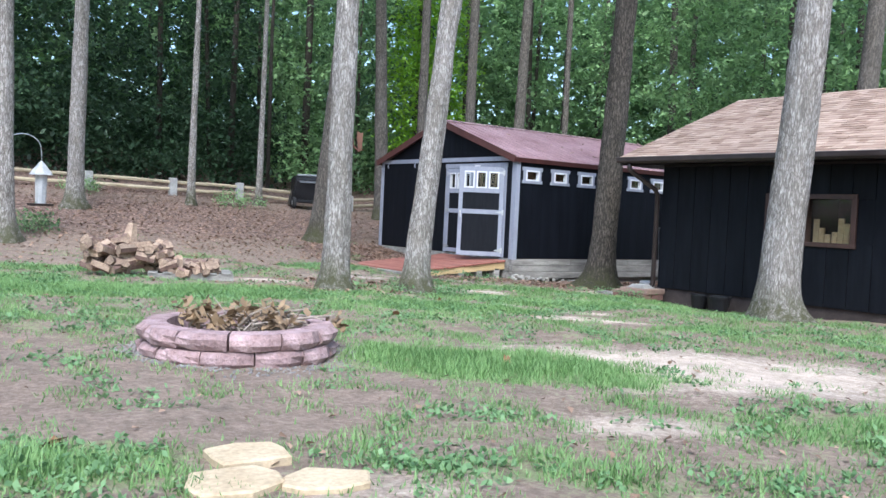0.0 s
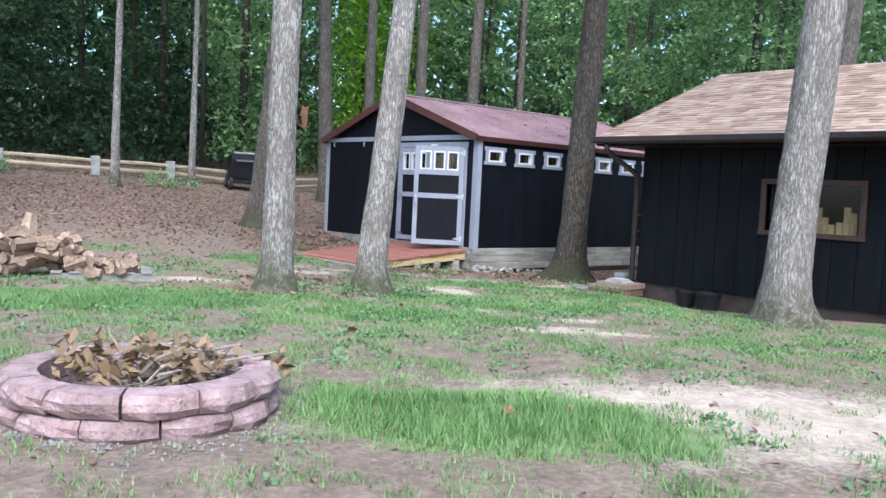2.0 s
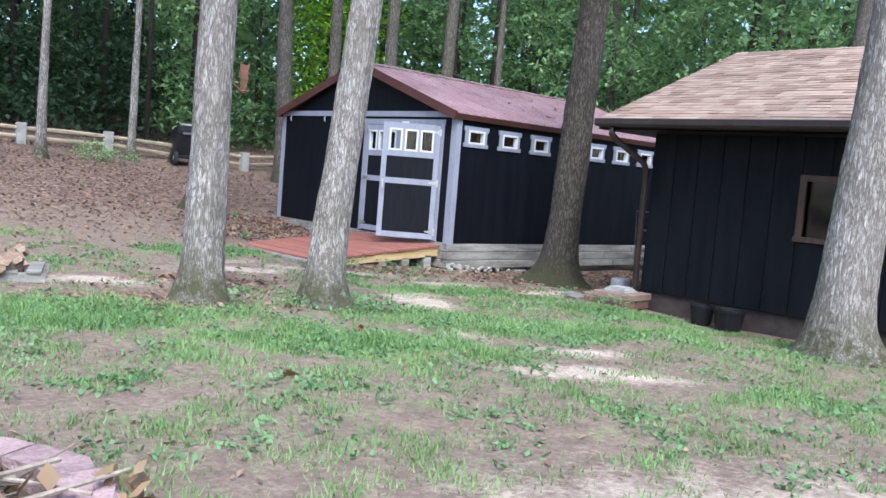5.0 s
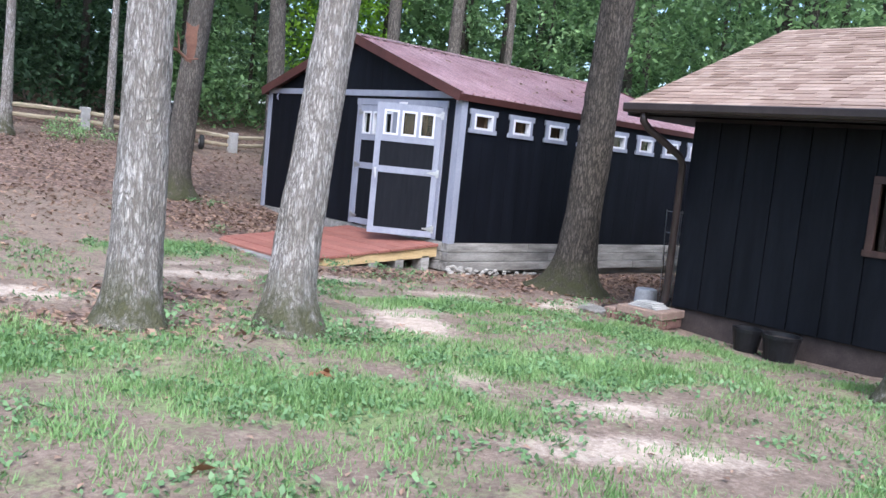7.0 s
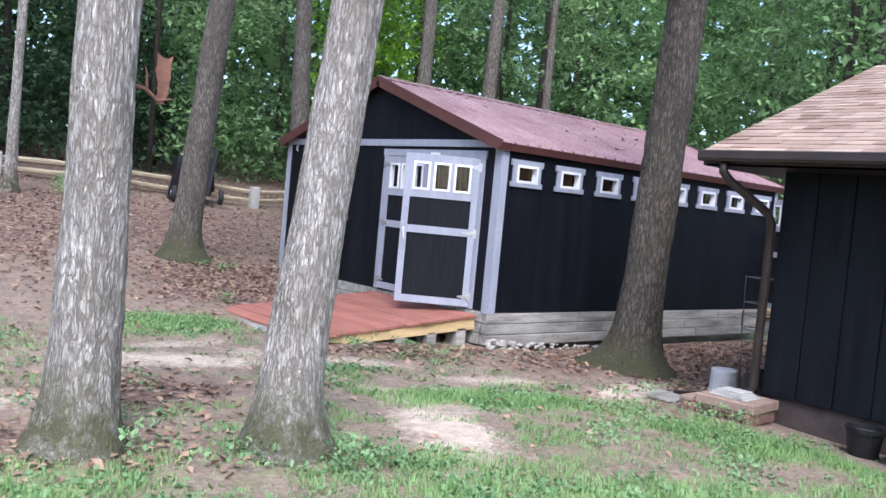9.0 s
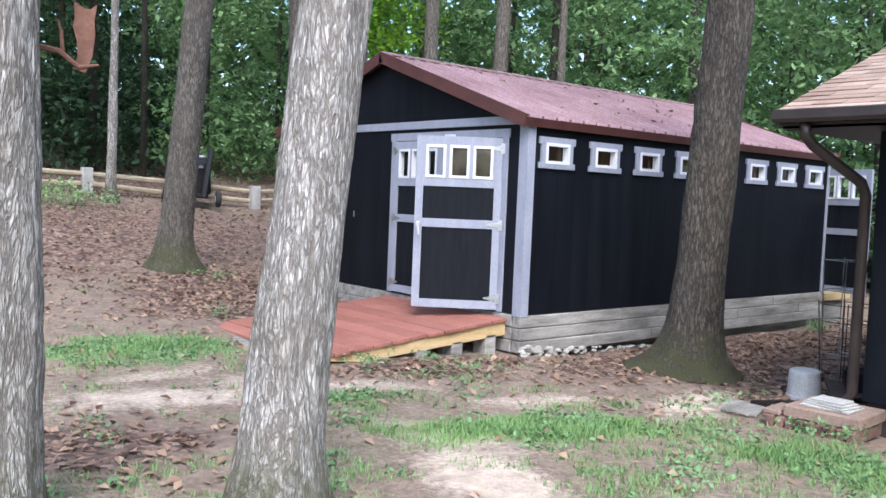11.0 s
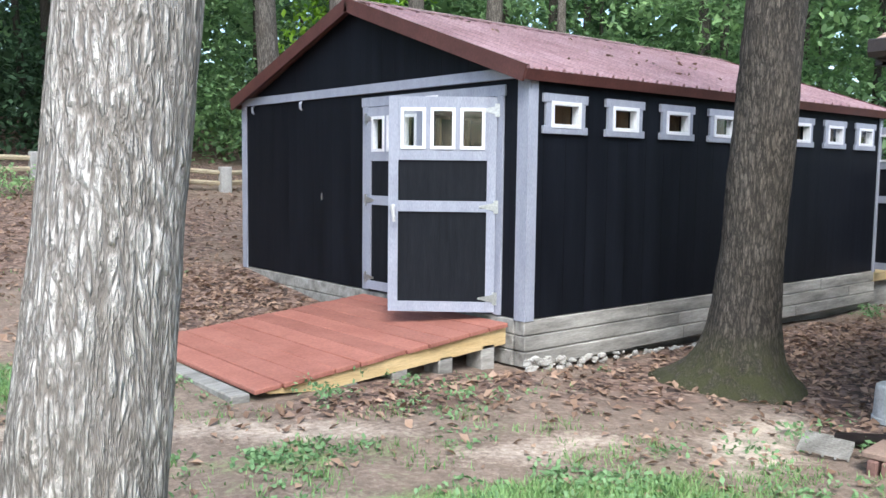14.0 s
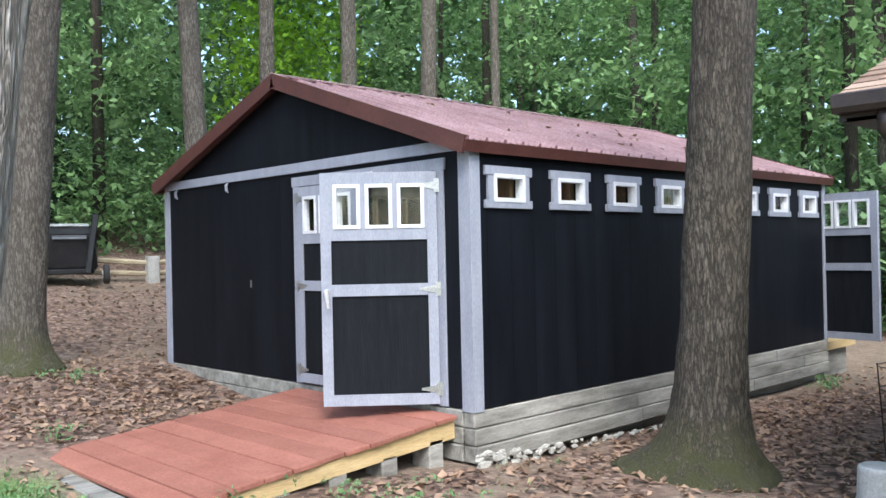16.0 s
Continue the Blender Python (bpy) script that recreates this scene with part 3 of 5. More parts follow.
def door_leaf(name, hinge_y, width, into, angle, mats, x_wall=SX0, face=-1):
    """A shed door leaf of grey rails and stiles, dark panels, and three white-framed lights. Built flat, then swung."""
    H = DOOR_Z1 - SZ0 - 0.03
    m = pose(x_wall, hinge_y, SZ0 + 0.02, 0, 0, angle)
    a = lambda u0, u1: (min(into * u0, into * u1), max(into * u0, into * u1))
    outer, inner = (-0.05, 0.0) if face < 0 else (0.0, 0.05)
    d = Shape()
    S, W = 0.09, width - 0.01
    lights = [(S + (W - 2 * S) * (i + 0.5) / 3 - 0.115, S + (W - 2 * S) * (i + 0.5) / 3 + 0.115) for i in range(3)]
    d.box(outer, inner, *a(0.005, S), 0, H, m, edge=0.002)
    d.box(outer, inner, *a(W - S, W), 0, H, m, edge=0.002)
    for z0, z1 in ((0, 0.095), (H * 0.495 - 0.05, H * 0.495 + 0.05), (H - 0.1, H), (H - 0.58, H - 0.48)):
        d.box(outer, inner, *a(S, W - S), z0, z1, m)
    us = [S] + [u for l in lights for u in l] + [W - S]
    for u0, u1 in zip(us[::2], us[1::2]):
        d.box(outer, inner, *a(u0, u1), H - 0.48, H - 0.1, m)
    leaf = d.make(name, mats[0], shed)
    p = Shape()
    mid = (outer + inner) / 2
    p.box(mid - 0.008, mid + 0.008, *a(S, W - S), 0.095, H * 0.495 - 0.05, m)
    p.box(mid - 0.008, mid + 0.008, *a(S, W - S), H * 0.495 + 0.05, H - 0.58, m)
    p.make("panel", mats[1], leaf)
    f, g = Shape(), Shape()
    for u0, u1 in lights:
        for b in ((u0, u1, H - 0.13, H - 0.1), (u0, u1, H - 0.48, H - 0.45), (u0, u0 + 0.03, H - 0.45, H - 0.13), (u1 - 0.03, u1, H - 0.45, H - 0.13)):
            f.box(outer - 0.01, inner + 0.01, *a(b[0], b[1]), b[2], b[3], m)
        g.box(mid - 0.003, mid + 0.003, *a(u0 + 0.02, u1 - 0.02), H - 0.46, H - 0.12, m)
    f.make("window_frame", M_white, leaf)
    pane = g.make("pane", M_glass, leaf)
    pane.visible_shadow = False
    for z in (0.13, H * 0.495, H - 0.12):
        o = outer if face < 0 else inner
        s = -1 if face < 0 else 1
        h = Shape()
        h.box(min(o, o + s * 0.008), max(o, o + s * 0.008), *a(-0.02, 0.025), z - 0.06, z + 0.06, m)
        v = [(o + s * 0.006, into * 0.02, z - 0.035), (o + s * 0.006, into * 0.02, z + 0.035), (o + s * 0.006, into * 0.16, z + 0.008), (o + s * 0.006, into * 0.16, z - 0.008)]
        h.add([m @ Vector(q) for q in v] + [m @ Vector((q[0] - s * 0.005, q[1], q[2])) for q in v], [(0, 1, 2, 3), (7, 6, 5, 4), (0, 4, 5, 1), (1, 5, 6, 2), (2, 6, 7, 3), (3, 7, 4, 0)])
        h.make("hinge", M_steel, leaf)
    return leaf, m, W, H


leaf, m, W, H = door_leaf("door", DOOR_Y0, 1.01, 1, 48, (M_grey, M_panel))
k = Shape().tube([m @ Vector(p) for p in ((-0.05, W - 0.045, 0.98), (-0.1, W - 0.045, 0.98))], 0.022, 10)
k.tube([m @ Vector(p) for p in ((-0.1, W - 0.045, 0.99), (-0.105, W - 0.05, 0.93), (-0.1, W - 0.06, 0.84))], [0.02, 0.018, 0.014], 8)
k.make("handle", M_bucket, leaf)
door_leaf("door", DOOR_Y1, 1.02, -1, 0, (M_grey, M_panel))
# far doors: one stands open beyond the back corner
door_leaf("door", SY0 + 0.17, 0.95, 1, 172, (M_grey, M_panel), SX1 + 0.06, 1)


def build_foundation():
    base = Shape().box(SX0 + 0.06, SX1 - 0.02, SY0 + 0.12, SY1 - 0.05, 0.0, SZ0 - 0.07).make("foundation", M_timber, shed)
    rnd = random.Random(4)
    for k in range(3):
        z1 = SZ0 - 0.012 - k * 0.145
        x = SX0 - 0.02
        while x < SX1:
            ln = min(rnd.uniform(1.6, 2.6), SX1 - x)
            if SX1 - x - ln < 0.5:
                ln = SX1 - x
            Shape().box(x + 0.004, x + ln - 0.004, SY0 - 0.01 - rnd.uniform(0, 0.012) - k * 0.012, SY0 + 0.11, z1 - 0.138, z1, edge=0.008).make("timber", M_timber, base)
            x += ln
        y = SY0 + 0.12
        while y < SY1:
            ln = min(2.0, SY1 - y)
            Shape().box(SX0 - 0.012 - k * 0.01, SX0 + 0.1, y + 0.004, y + ln - 0.004, z1 - 0.138, z1, edge=0.008).make("timber", M_timber, base)
            y += ln
    # crumbled whitewashed footing at the low edge
    f = Shape()
    for i in range(120):
        u = rnd.random() ** 1.4
        x, r = SX0 - 0.03 + u * 3.4, rnd.uniform(0.015, 0.05) * (1 - 0.5 * u)
        bm = bmesh.new()
        bmesh.ops.create_icosphere(bm, subdivisions=1, radius=r)
        for p in bm.verts:
            p.co *= rnd.uniform(0.75, 1.2)
        bm.transform(pose(x, SY0 - 0.02 - rnd.uniform(0, 0.06), ground_z(x, SY0) + rnd.uniform(-0.02, 0.12) * (1 - u)) @ Matrix.Diagonal((1.5, 0.8, 0.8, 1)))
        bm.verts.index_update()
        f.add([p.co for p in bm.verts], [[p.index for p in q.verts] for q in bm.faces])
        bm.free()
    tagged(f.make("footing", M_rubble, shed), kind="stuff")


build_foundation()


# ---- ramp ----
def build_ramp():
    ramp_ob = empty("ramp", 10.9, 15.3, 0.45, "low wooden ramp with worn red-stained boards at the shed door", "ramp")
    x0, x1, y0, y1, z0, z1 = 9.5, 12.06, 14.15, 16.47, 0.49, 0.725
    tilt = math.atan2(z1 - z0, x1 - x0)
    m = pose(x0, 0, z0, 0, -math.degrees(tilt), 0)
    L = (x1 - x0) / math.cos(tilt)
    rnd = random.Random(2)
    u = 0.0
    for k in range(11):
        w = L / 11
        a = rnd.uniform(-0.012, 0.012)
        Shape().box(u + 0.005, u + w - 0.005, y0 + a, y1 + rnd.uniform(-0.01, 0.01), -0.04, rnd.uniform(-0.003, 0.003), m, edge=0.005).make("board", M_red, ramp_ob)
        u += w
    for y in (y0 + 0.03, (y0 + y1) / 2, y1 - 0.07):
        j = Shape()
        v = [(x0 + 0.12, z0 - 0.035), (x1, z1 - 0.045), (x1, z1 - 0.2), (x0 + 0.9, z0 - 0.03), (x0 + 0.12, z0 - 0.05)]
        v[3] = (x0 + 0.6, z0 - 0.1)
        j.add([(a, y, b) for a, b in v] + [(a, y + 0.04, b) for a, b in v], [(0, 1, 2, 3, 4), (9, 8, 7, 6, 5)] + [(i, 5 + i, 5 + (i + 1) % 5, (i + 1) % 5) for i in range(5)])
        j.make("joist", M_lumber, ramp_ob)
    for x in (9.85, 10.35, 10.85, 11.35, 11.85):
        zb = ground_z(x, y0) - 0.05
        top = z0 + (x - x0) / (x1 - x0) * (z1 - z0) - 0.16
        Shape().box(x - 0.08, x + 0.08, y0 + 0.03, y0 + 0.25, zb, max(top, zb + 0.05), edge=0.01).make("support_block", M_timber, ramp_ob)
    Shape().box(x0 - 0.16, x0 - 0.01, y0 + 0.05, y1 + 0.1, ground_z(x0, 15) - 0.06, z0 - 0.03, edge=0.01).make("threshold_board", M_timber, ramp_ob)
    Shape().box(19.16, 20.2, 14.0, 15.3, 0.6, 0.72, edge=0.006).make("rear_ramp", M_lumber)
    r = bpy.data.objects["rear_ramp"]
    tagged(r, "pale unpainted lumber step at the shed's rear door", "ramp")
    Shape().box(19.3, 20.1, 14.1, 15.2, 0.0, 0.598, edge=0.006).make("support", M_timber, r)


build_ramp()


# ---- house ----
HX, HY1, HY0 = 12.6, 10.36, -6.0
house = empty("house", 15.7, 3.0, 0.3, "single-storey house clad in black vertical boards, tan shingle roof", "house")


def build_house():
    wy0, wy1, wz0, wz1 = 6.65, 8.07, 1.52, 2.22
    w = Shape()
    for a0, a1, b0, b1 in cells([HY0, wy0, wy1, HY1], [0.5, wz0, wz1, 3.0], [(wy0, wy1, wz0, wz1)]):
        w.box(HX + 0.02, HX + 0.17, a0, a1, b0, b1)
    w.box(HX + 0.17, 18.9, HY1 - 0.15, HY1, 0.5, 3.0)
    w.box(18.75, 18.9, HY0, HY1 - 0.15, 0.5, 3.0)
    w.box(HX + 0.17, 18.75, HY0, HY0 + 0.15, 0.5, 3.0)
    gx = 15.73
    for y in (HY1 - 0.15,):
        v = [(HX + 0.02, y, 3.0), (18.9, y, 3.0), (gx, y, 4.2), (HX + 0.02, y + 0.15, 3.0), (18.9, y + 0.15, 3.0), (gx, y + 0.15, 4.2)]
        w.add(v, [(0, 1, 2), (3, 5, 4), (0, 3, 4, 1), (1, 4, 5, 2), (2, 5, 3, 0)])
    w.make("wall", M_house, house)
    Shape().box(HX + 0.04, 18.85, HY0 + 0.02, HY1 - 0.03, -0.1, 0.5).make("foundation", mottled("painted_block", (0.03, 0.022, 0.02), (0.065, 0.05, 0.045), 5, 0.9, fine=50, relief=0.4), house)
    # boards
    y = HY1
    cover_wall = house.children[0]
    while y > HY0 + 0.3:
        a, b = y - 0.362, y - 0.006
        spans = [(0.49, 3.0)]
        if b > wy0 - 0.05 and a < wy1 + 0.05:
            spans = [(0.49, wz0), (wz1, 3.0)]
        for z0, z1 in spans:
            Shape().box(HX, HX + 0.019, a, b, z0, z1, edge=0.003).make("board", M_house, cover_wall)
        y -= 0.37
    # window
    f = Shape()
    for b in ((wy0 - 0.08, wy1 + 0.08, wz1, wz1 + 0.08), (wy0 - 0.1, wy1 + 0.1, wz0 - 0.07, wz0), (wy0 - 0.08, wy0, wz0, wz1), (wy1, wy1 + 0.08, wz0, wz1), (7.4, 7.45, wz0, wz1)):
        f.box(HX - 0.03, HX + 0.15, b[0], b[1], b[2], b[3], edge=0.004)
    wi = f.make("window", M_brown, house)
    pane = Shape().box(HX + 0.06, HX + 0.066, wy0, wy1, wz0, wz1).make("pane", M_glass, wi)
    pane.visible_shadow = False
    Shape().box(HX + 0.02, 18.85, HY0 + 0.1, HY1 - 0.16, 2.96, 2.99).make("ceiling", M_dark_in, house)
    # stacked boards behind the window
    for i, (a, h) in enumerate(((6.78, 0.34), (6.88, 0.42), (6.98, 0.2), (7.1, 0.16), (7.2, 0.26), (7.3, 0.4), (7.5, 0.5))):
        Shape().box(HX + 0.2, HX + 0.24, a, a + 0.09, 0.5, 1.5 + h, edge=0.003).make("stored_board", M_lumber, house)
    # roof: two slopes of shingles in courses
    ex, ey, ez, rz = 12.04, 10.97, 2.92, 4.42
    run = gx - ex
    slope = math.atan2(rz - ez, run)
    ln = run / math.cos(slope)
    m = pose(ex, 0, ez, 0, -math.degrees(slope), 0)
    Shape().box(0.0, ln, HY0 - 0.5, ey, -0.05, 0.0, m).make("roof", M_gutter, house)
    m2 = pose(2 * gx - ex, 0, ez, 0, math.degrees(slope), 0)
    Shape().box(-ln, 0.0, HY0 - 0.5, ey, -0.05, 0.006, m2).make("roof", M_shingle, house)
    rnd = random.Random(9)
    sh = Shape()
    rows = int(ln / 0.14)
    for i in range(rows + 1):
        u = i * 0.14 - 0.02
        y = ey + 0.02
        while y > HY0 - 0.5:
            wdt = rnd.uniform(0.14, 0.3)
            th = rnd.choice((0.008, 0.011, 0.016))
            a = max(y - wdt, HY0 - 0.5)
            v = [(u, a, 0.004), (u, y - 0.004, 0.004), (u + 0.15, y - 0.004, 0.003), (u + 0.15, a, 0.003), (u, a, 0.004 + th), (u, y - 0.004, 0.004 + th), (u + 0.15, y - 0.004, 0.008), (u + 0.15, a, 0.008)]
            sh.add([m @ Vector(p) for p in v], [(4, 5, 6, 7), (0, 1, 5, 4), (1, 2, 6, 5), (3, 0, 4, 7)])
            y -= wdt
    tagged(sh.make("shingles", M_shingle_geo, house), "weathered tan shingles in uneven courses", kind="stuff")
    s = Shape()
    s.box(ex + 0.03, HX, HY0 - 0.4, ey - 0.03, 2.78, 2.8)
    s.box(HX, 18.9, HY1 + 0.001, ey - 0.03, 2.78, 2.8)
    s.make("soffit", M_gutter, house)
    g = Shape()
    prof = [(0.0, 0.0), (-0.1, 0.0), (-0.12, 0.03), (-0.12, 0.1), (-0.105, 0.11), (-0.105, 0.03), (-0.09, 0.015), (0.0, 0.015)]
    y0, y1 = HY0 - 0.5, ey + 0.01
    n = len(prof)
    g.add([(ex + 0.03 + a, y, 2.82 + b) for y in (y0, y1) for a, b in prof], [(i, (i + 1) % n, n + (i + 1) % n, n + i) for i in range(n)] + [tuple(range(n))[::-1], tuple(range(n, 2 * n))])
    g.box(ex + 0.03, ex + 0.06, y0, y1, 2.78, 2.93)
    g.box(ex + 0.06, gx + 3.5, ey - 0.03, ey, 2.78, 2.92)
    g.make("gutter", M_gutter, house)
    d = Shape()
    d.tube([(ex, ey - 0.25, 2.83), (ex, ey - 0.25, 2.72), (ex + 0.08, ey - 0.28, 2.64), (HX - 0.14, HY1 + 0.06, 2.34), (HX - 0.07, HY1 + 0.05, 2.24), (HX - 0.07, HY1 + 0.05, 0.56), (HX - 0.08, HY1 + 0.1, 0.47), (HX - 0.1, HY1 + 0.18, 0.42), (HX - 0.17, HY1 + 0.9, 0.29)], 0.046, 10)
    d.make("downspout", M_gutter, house, smooth=True)


M_shingle_geo, sn, sl, sb = material("tan_shingle_courses", 0.95)
_g = sn.new("ShaderNodeNewGeometry")
_c = ramp(sn, sl, _g.outputs["Random Per Island"], [(0.0, (0.25, 0.165, 0.125)), (0.5, (0.36, 0.255, 0.2)), (1.0, (0.46, 0.345, 0.275))])
_v = coords(sn, sl)
_c = mixed(sn, sl, 1.0, _c, ramp(sn, sl, noise_tex(sn, sl, _v, 90, 4), [(0.25, (0.7, 0.7, 0.7)), (0.75, (1.2, 1.2, 1.2))]), "MULTIPLY")
_c = mixed(sn, sl, 1.0, _c, ramp(sn, sl, noise_tex(sn, sl, _v, 1.2, 4), [(0.3, (0.85, 0.84, 0.82)), (0.7, (1.1, 1.1, 1.1))]), "MULTIPLY")
sl.new(_c, sb.inputs["Base Color"])
build_house()


# ---- trees ----
def leaf_mesh(name, centres, per, reach, size, rnd, flat=0.35):
    """Sprays of pointed leaves round each centre, as one mesh."""
    n = len(centres) * per
    c = np.repeat(np.array(centres), per, 0)
    a, r = rnd.uniform(0, 2 * np.pi, n), reach * np.sqrt(rnd.uniform(0.02, 1, n))
    c = c + np.stack([r * np.cos(a), r * np.sin(a), rnd.normal(0, flat * reach, n) - 0.25 * r], 1)
    yaw, tilt, roll = rnd.uniform(0, 2 * np.pi, n), rnd.normal(-0.35, 0.5, n), rnd.normal(0, 0.6, n)
    d = np.stack([np.cos(yaw) * np.cos(tilt), np.sin(yaw) * np.cos(tilt), np.sin(tilt)], 1)
    s = np.stack([-np.sin(yaw), np.cos(yaw), np.zeros(n)], 1) * np.cos(roll)[:, None] + np.array([0, 0, 1.0]) * np.sin(roll)[:, None]
    L = (size * rnd.uniform(0.6, 1.35, n))[:, None]
    v = np.stack([c - d * L / 2, c + s * L * 0.3, c + d * L / 2, c - s * L * 0.3], 1).reshape(-1, 3)
    me = bpy.data.meshes.new(name)
    me.vertices.add(4 * n)
    me.vertices.foreach_set("co", v.ravel())
    me.loops.add(4 * n)
    me.loops.foreach_set("vertex_index", np.arange(4 * n))
    me.polygons.add(n)
    me.polygons.foreach_set("loop_start", np.arange(n) * 4)
    me.update(calc_edges=True)
    return me


def trunk_mesh(radius, height, lean, sides, rings, relief, seed, flare=0.7, bend=0.0):
    vs, moss = [], []
    rnd = random.Random(seed)
    roots = [(rnd.uniform(0, 6.28), rnd.uniform(0.6, 1.2)) for _ in range(5)]
    for i in range(rings + 1):
        f = i / rings
        z = -0.25 + (height + 0.25) * f ** 1.5
        zz = max(z, 0)
        r = radius * (1 - 0.5 * (zz / height)) * (1 + flare * math.exp(-zz / 0.22) * 0.75 + 0.12 * math.exp(-zz / 0.9))
        cx, cy = lean[0] * zz + bend * math.sin(zz * 0.5), lean[1] * zz + bend * math.cos(zz * 0.45) - bend
        for j in range(sides):
            a = 2 * math.pi * j / sides
            toe = sum(h * max(0, math.cos(a - b)) ** 6 for b, h in roots) * 0.3 * math.exp(-zz / 0.25)
            ca, sa = math.cos(a), math.sin(a)
            k = abs(noise.noise((ca * radius * 26, sa * radius * 26, zz * 3.2 + seed))) + 0.5 * abs(noise.noise((ca * radius * 50, sa * radius * 50, zz * 7 + seed)))
            q = 0.02 * noise.noise((ca * 1.5, sa * 1.5, zz * 1.2 + seed * 3))
            rr = r * (1 + toe) + relief * (k - 0.3) + q
            vs.append((cx + rr * ca, cy + rr * sa, z))
            moss.append(min(1.0, max(0.0, 1.5 - zz / 0.4)) * 0.9)
    fs = [(i * sides + j, i * sides + (j + 1) % sides, (i + 1) * sides + (j + 1) % sides, (i + 1) * sides + j) for i in range(rings) for j in range(sides)]
    fs.append(tuple(rings * sides + j for j in range(sides)))
    me = bpy.data.meshes.new("trunk")
    me.from_pydata(vs, [], fs)
    me.attributes.new("moss", "FLOAT", "POINT").data.foreach_set("value", moss)
    me.polygons.foreach_set("use_smooth", [True] * len(me.polygons))
    me.update()
    return me


def crown_parts(height, lean, seed):
    rnd = random.Random(seed)
    s, tips = Shape(), []
    for i in range(7):
        z = height * (0.72 + 0.26 * i / 7)
        a, ln = i * 2.4 + rnd.random(), rnd.uniform(2.2, 3.8)
        p = Vector((lean[0] * z, lean[1] * z, z))
        pts = [p, p + Vector((math.cos(a) * ln * 0.5, math.sin(a) * ln * 0.5, ln * 0.25)), p + Vector((math.cos(a + 0.3) * ln, math.sin(a + 0.3) * ln, ln * 0.6))]
        s.tube(pts, [0.09, 0.06, 0.02], 6)
        tips += [pts[1], pts[2]] + [pts[2] + Vector([rnd.uniform(-1, 1) for _ in range(3)]) for _ in range(3)]
    return s, tips


def tree(name, x, y, dia, height, lean, mat, sides=40, rings=60, relief=0.012, seed=1, label="", leaf=None, bend=0.0, flare=0.7):
    z = ground_z(x, y)
    e = empty(name, x, y, z, label, "tree")
    t = new("trunk", trunk_mesh(dia / 2, height, lean, sides, rings, relief, seed, flare, bend))
    t.data.materials.append(mat)
    t.parent = e
    s, tips = crown_parts(height, lean, seed)
    limbs = s.make("limbs", mat, smooth=True)
    limbs.parent = e
    me = leaf_mesh("crown", [tuple(p) for p in tips], 26, 1.0, 0.32, np.random.RandomState(seed))
    me.materials.append(leaf or M_leaf)
    new("crown", me).parent = e
    return e


GREY = "tall yard tree with furrowed pale grey bark and mossy base"
tree("tree", 6.03, 11.2, 0.39, 15, (0.004, -0.004), M_bark, 96, 200, 0.013, 1, GREY, flare=0.5)
tree("tree", 7.13, 10.68, 0.365, 15, (0.111, 0.006), M_bark, 96, 220, 0.013, 2, GREY, flare=0.6)
tree("tree", 13.5, 12.66, 0.55, 16, (-0.01, -0.064), M_bark_dark, 96, 170, 0.02, 3, "large yard tree with dark furrowed bark and spreading roots", flare=1.35)
tree("tree", 10.43, 19.8, 0.47, 16, (0.045, -0.09), M_bark_mid, 60, 90, 0.014, 4, "tall yard tree with brown-grey bark beside leaf litter")
tree("tree", 10.9, 6.83, 0.55, 15, (0.006, -0.07), M_bark, 96, 170, 0.016, 5, GREY, flare=0.5)
tree("tree", 2.72, 18.6, 0.42, 15, (-0.01, 0.03), M_bark, 40, 60, 0.012, 6, GREY)
tree("tree", 5.3, 23.65, 0.42, 16, (0.02, 0.03), M_bark, 40, 60, 0.012, 7, GREY)
THIN = "slender young tree with pale bark near the fence"
tree("young_tree", 9.05, 25.3, 0.22, 10, (0.012, 0.01), M_bark, 20, 40, 0.006, 8, THIN)
tree("young_tree", 11.65, 26.1, 0.2, 10, (0.005, 0.0), M_bark, 20, 40, 0.006, 9, THIN)
BACK = "tall straight woodland tree with smooth grey-brown trunk"
for i, (x, y, d, lean) in enumerate([(15.35, 24.4, 0.46, (-0.05, 0.0)), (16.65, 24.1, 0.36, (0.0, 0.0)), (18.75, 24.1, 0.4, (0.0, 0.0)), (21.0, 24.1, 0.44, (0.03, 0.0)), (21.4, 11.4, 0.6, (0.07, -0.02)), (30.2, 24.1, 0.42, (-0.02, 0.02)), (23.4, 24.0, 0.26, (0.0, 0.0)), (31.4, 24.4, 0.3, (0.02, 0.0)), (27.5, 16.0, 0.26, (0.0, 0.02))]):
    tree("tree", x, y, d, 17, lean, M_bark_mid, 32, 40, 0.01, 20 + i, BACK, flare=0.5)
# added where the woods are sunlit; its leaf colour holds that light
tree("bright_tree", 21.9, 32.0, 0.2, 13, (0.0, 0.0), M_bark_far, 16, 20, 0.005, 40, "leafy woods tree with sunlight put into its yellow-green leaf colour", M_leaf_sun_tint)


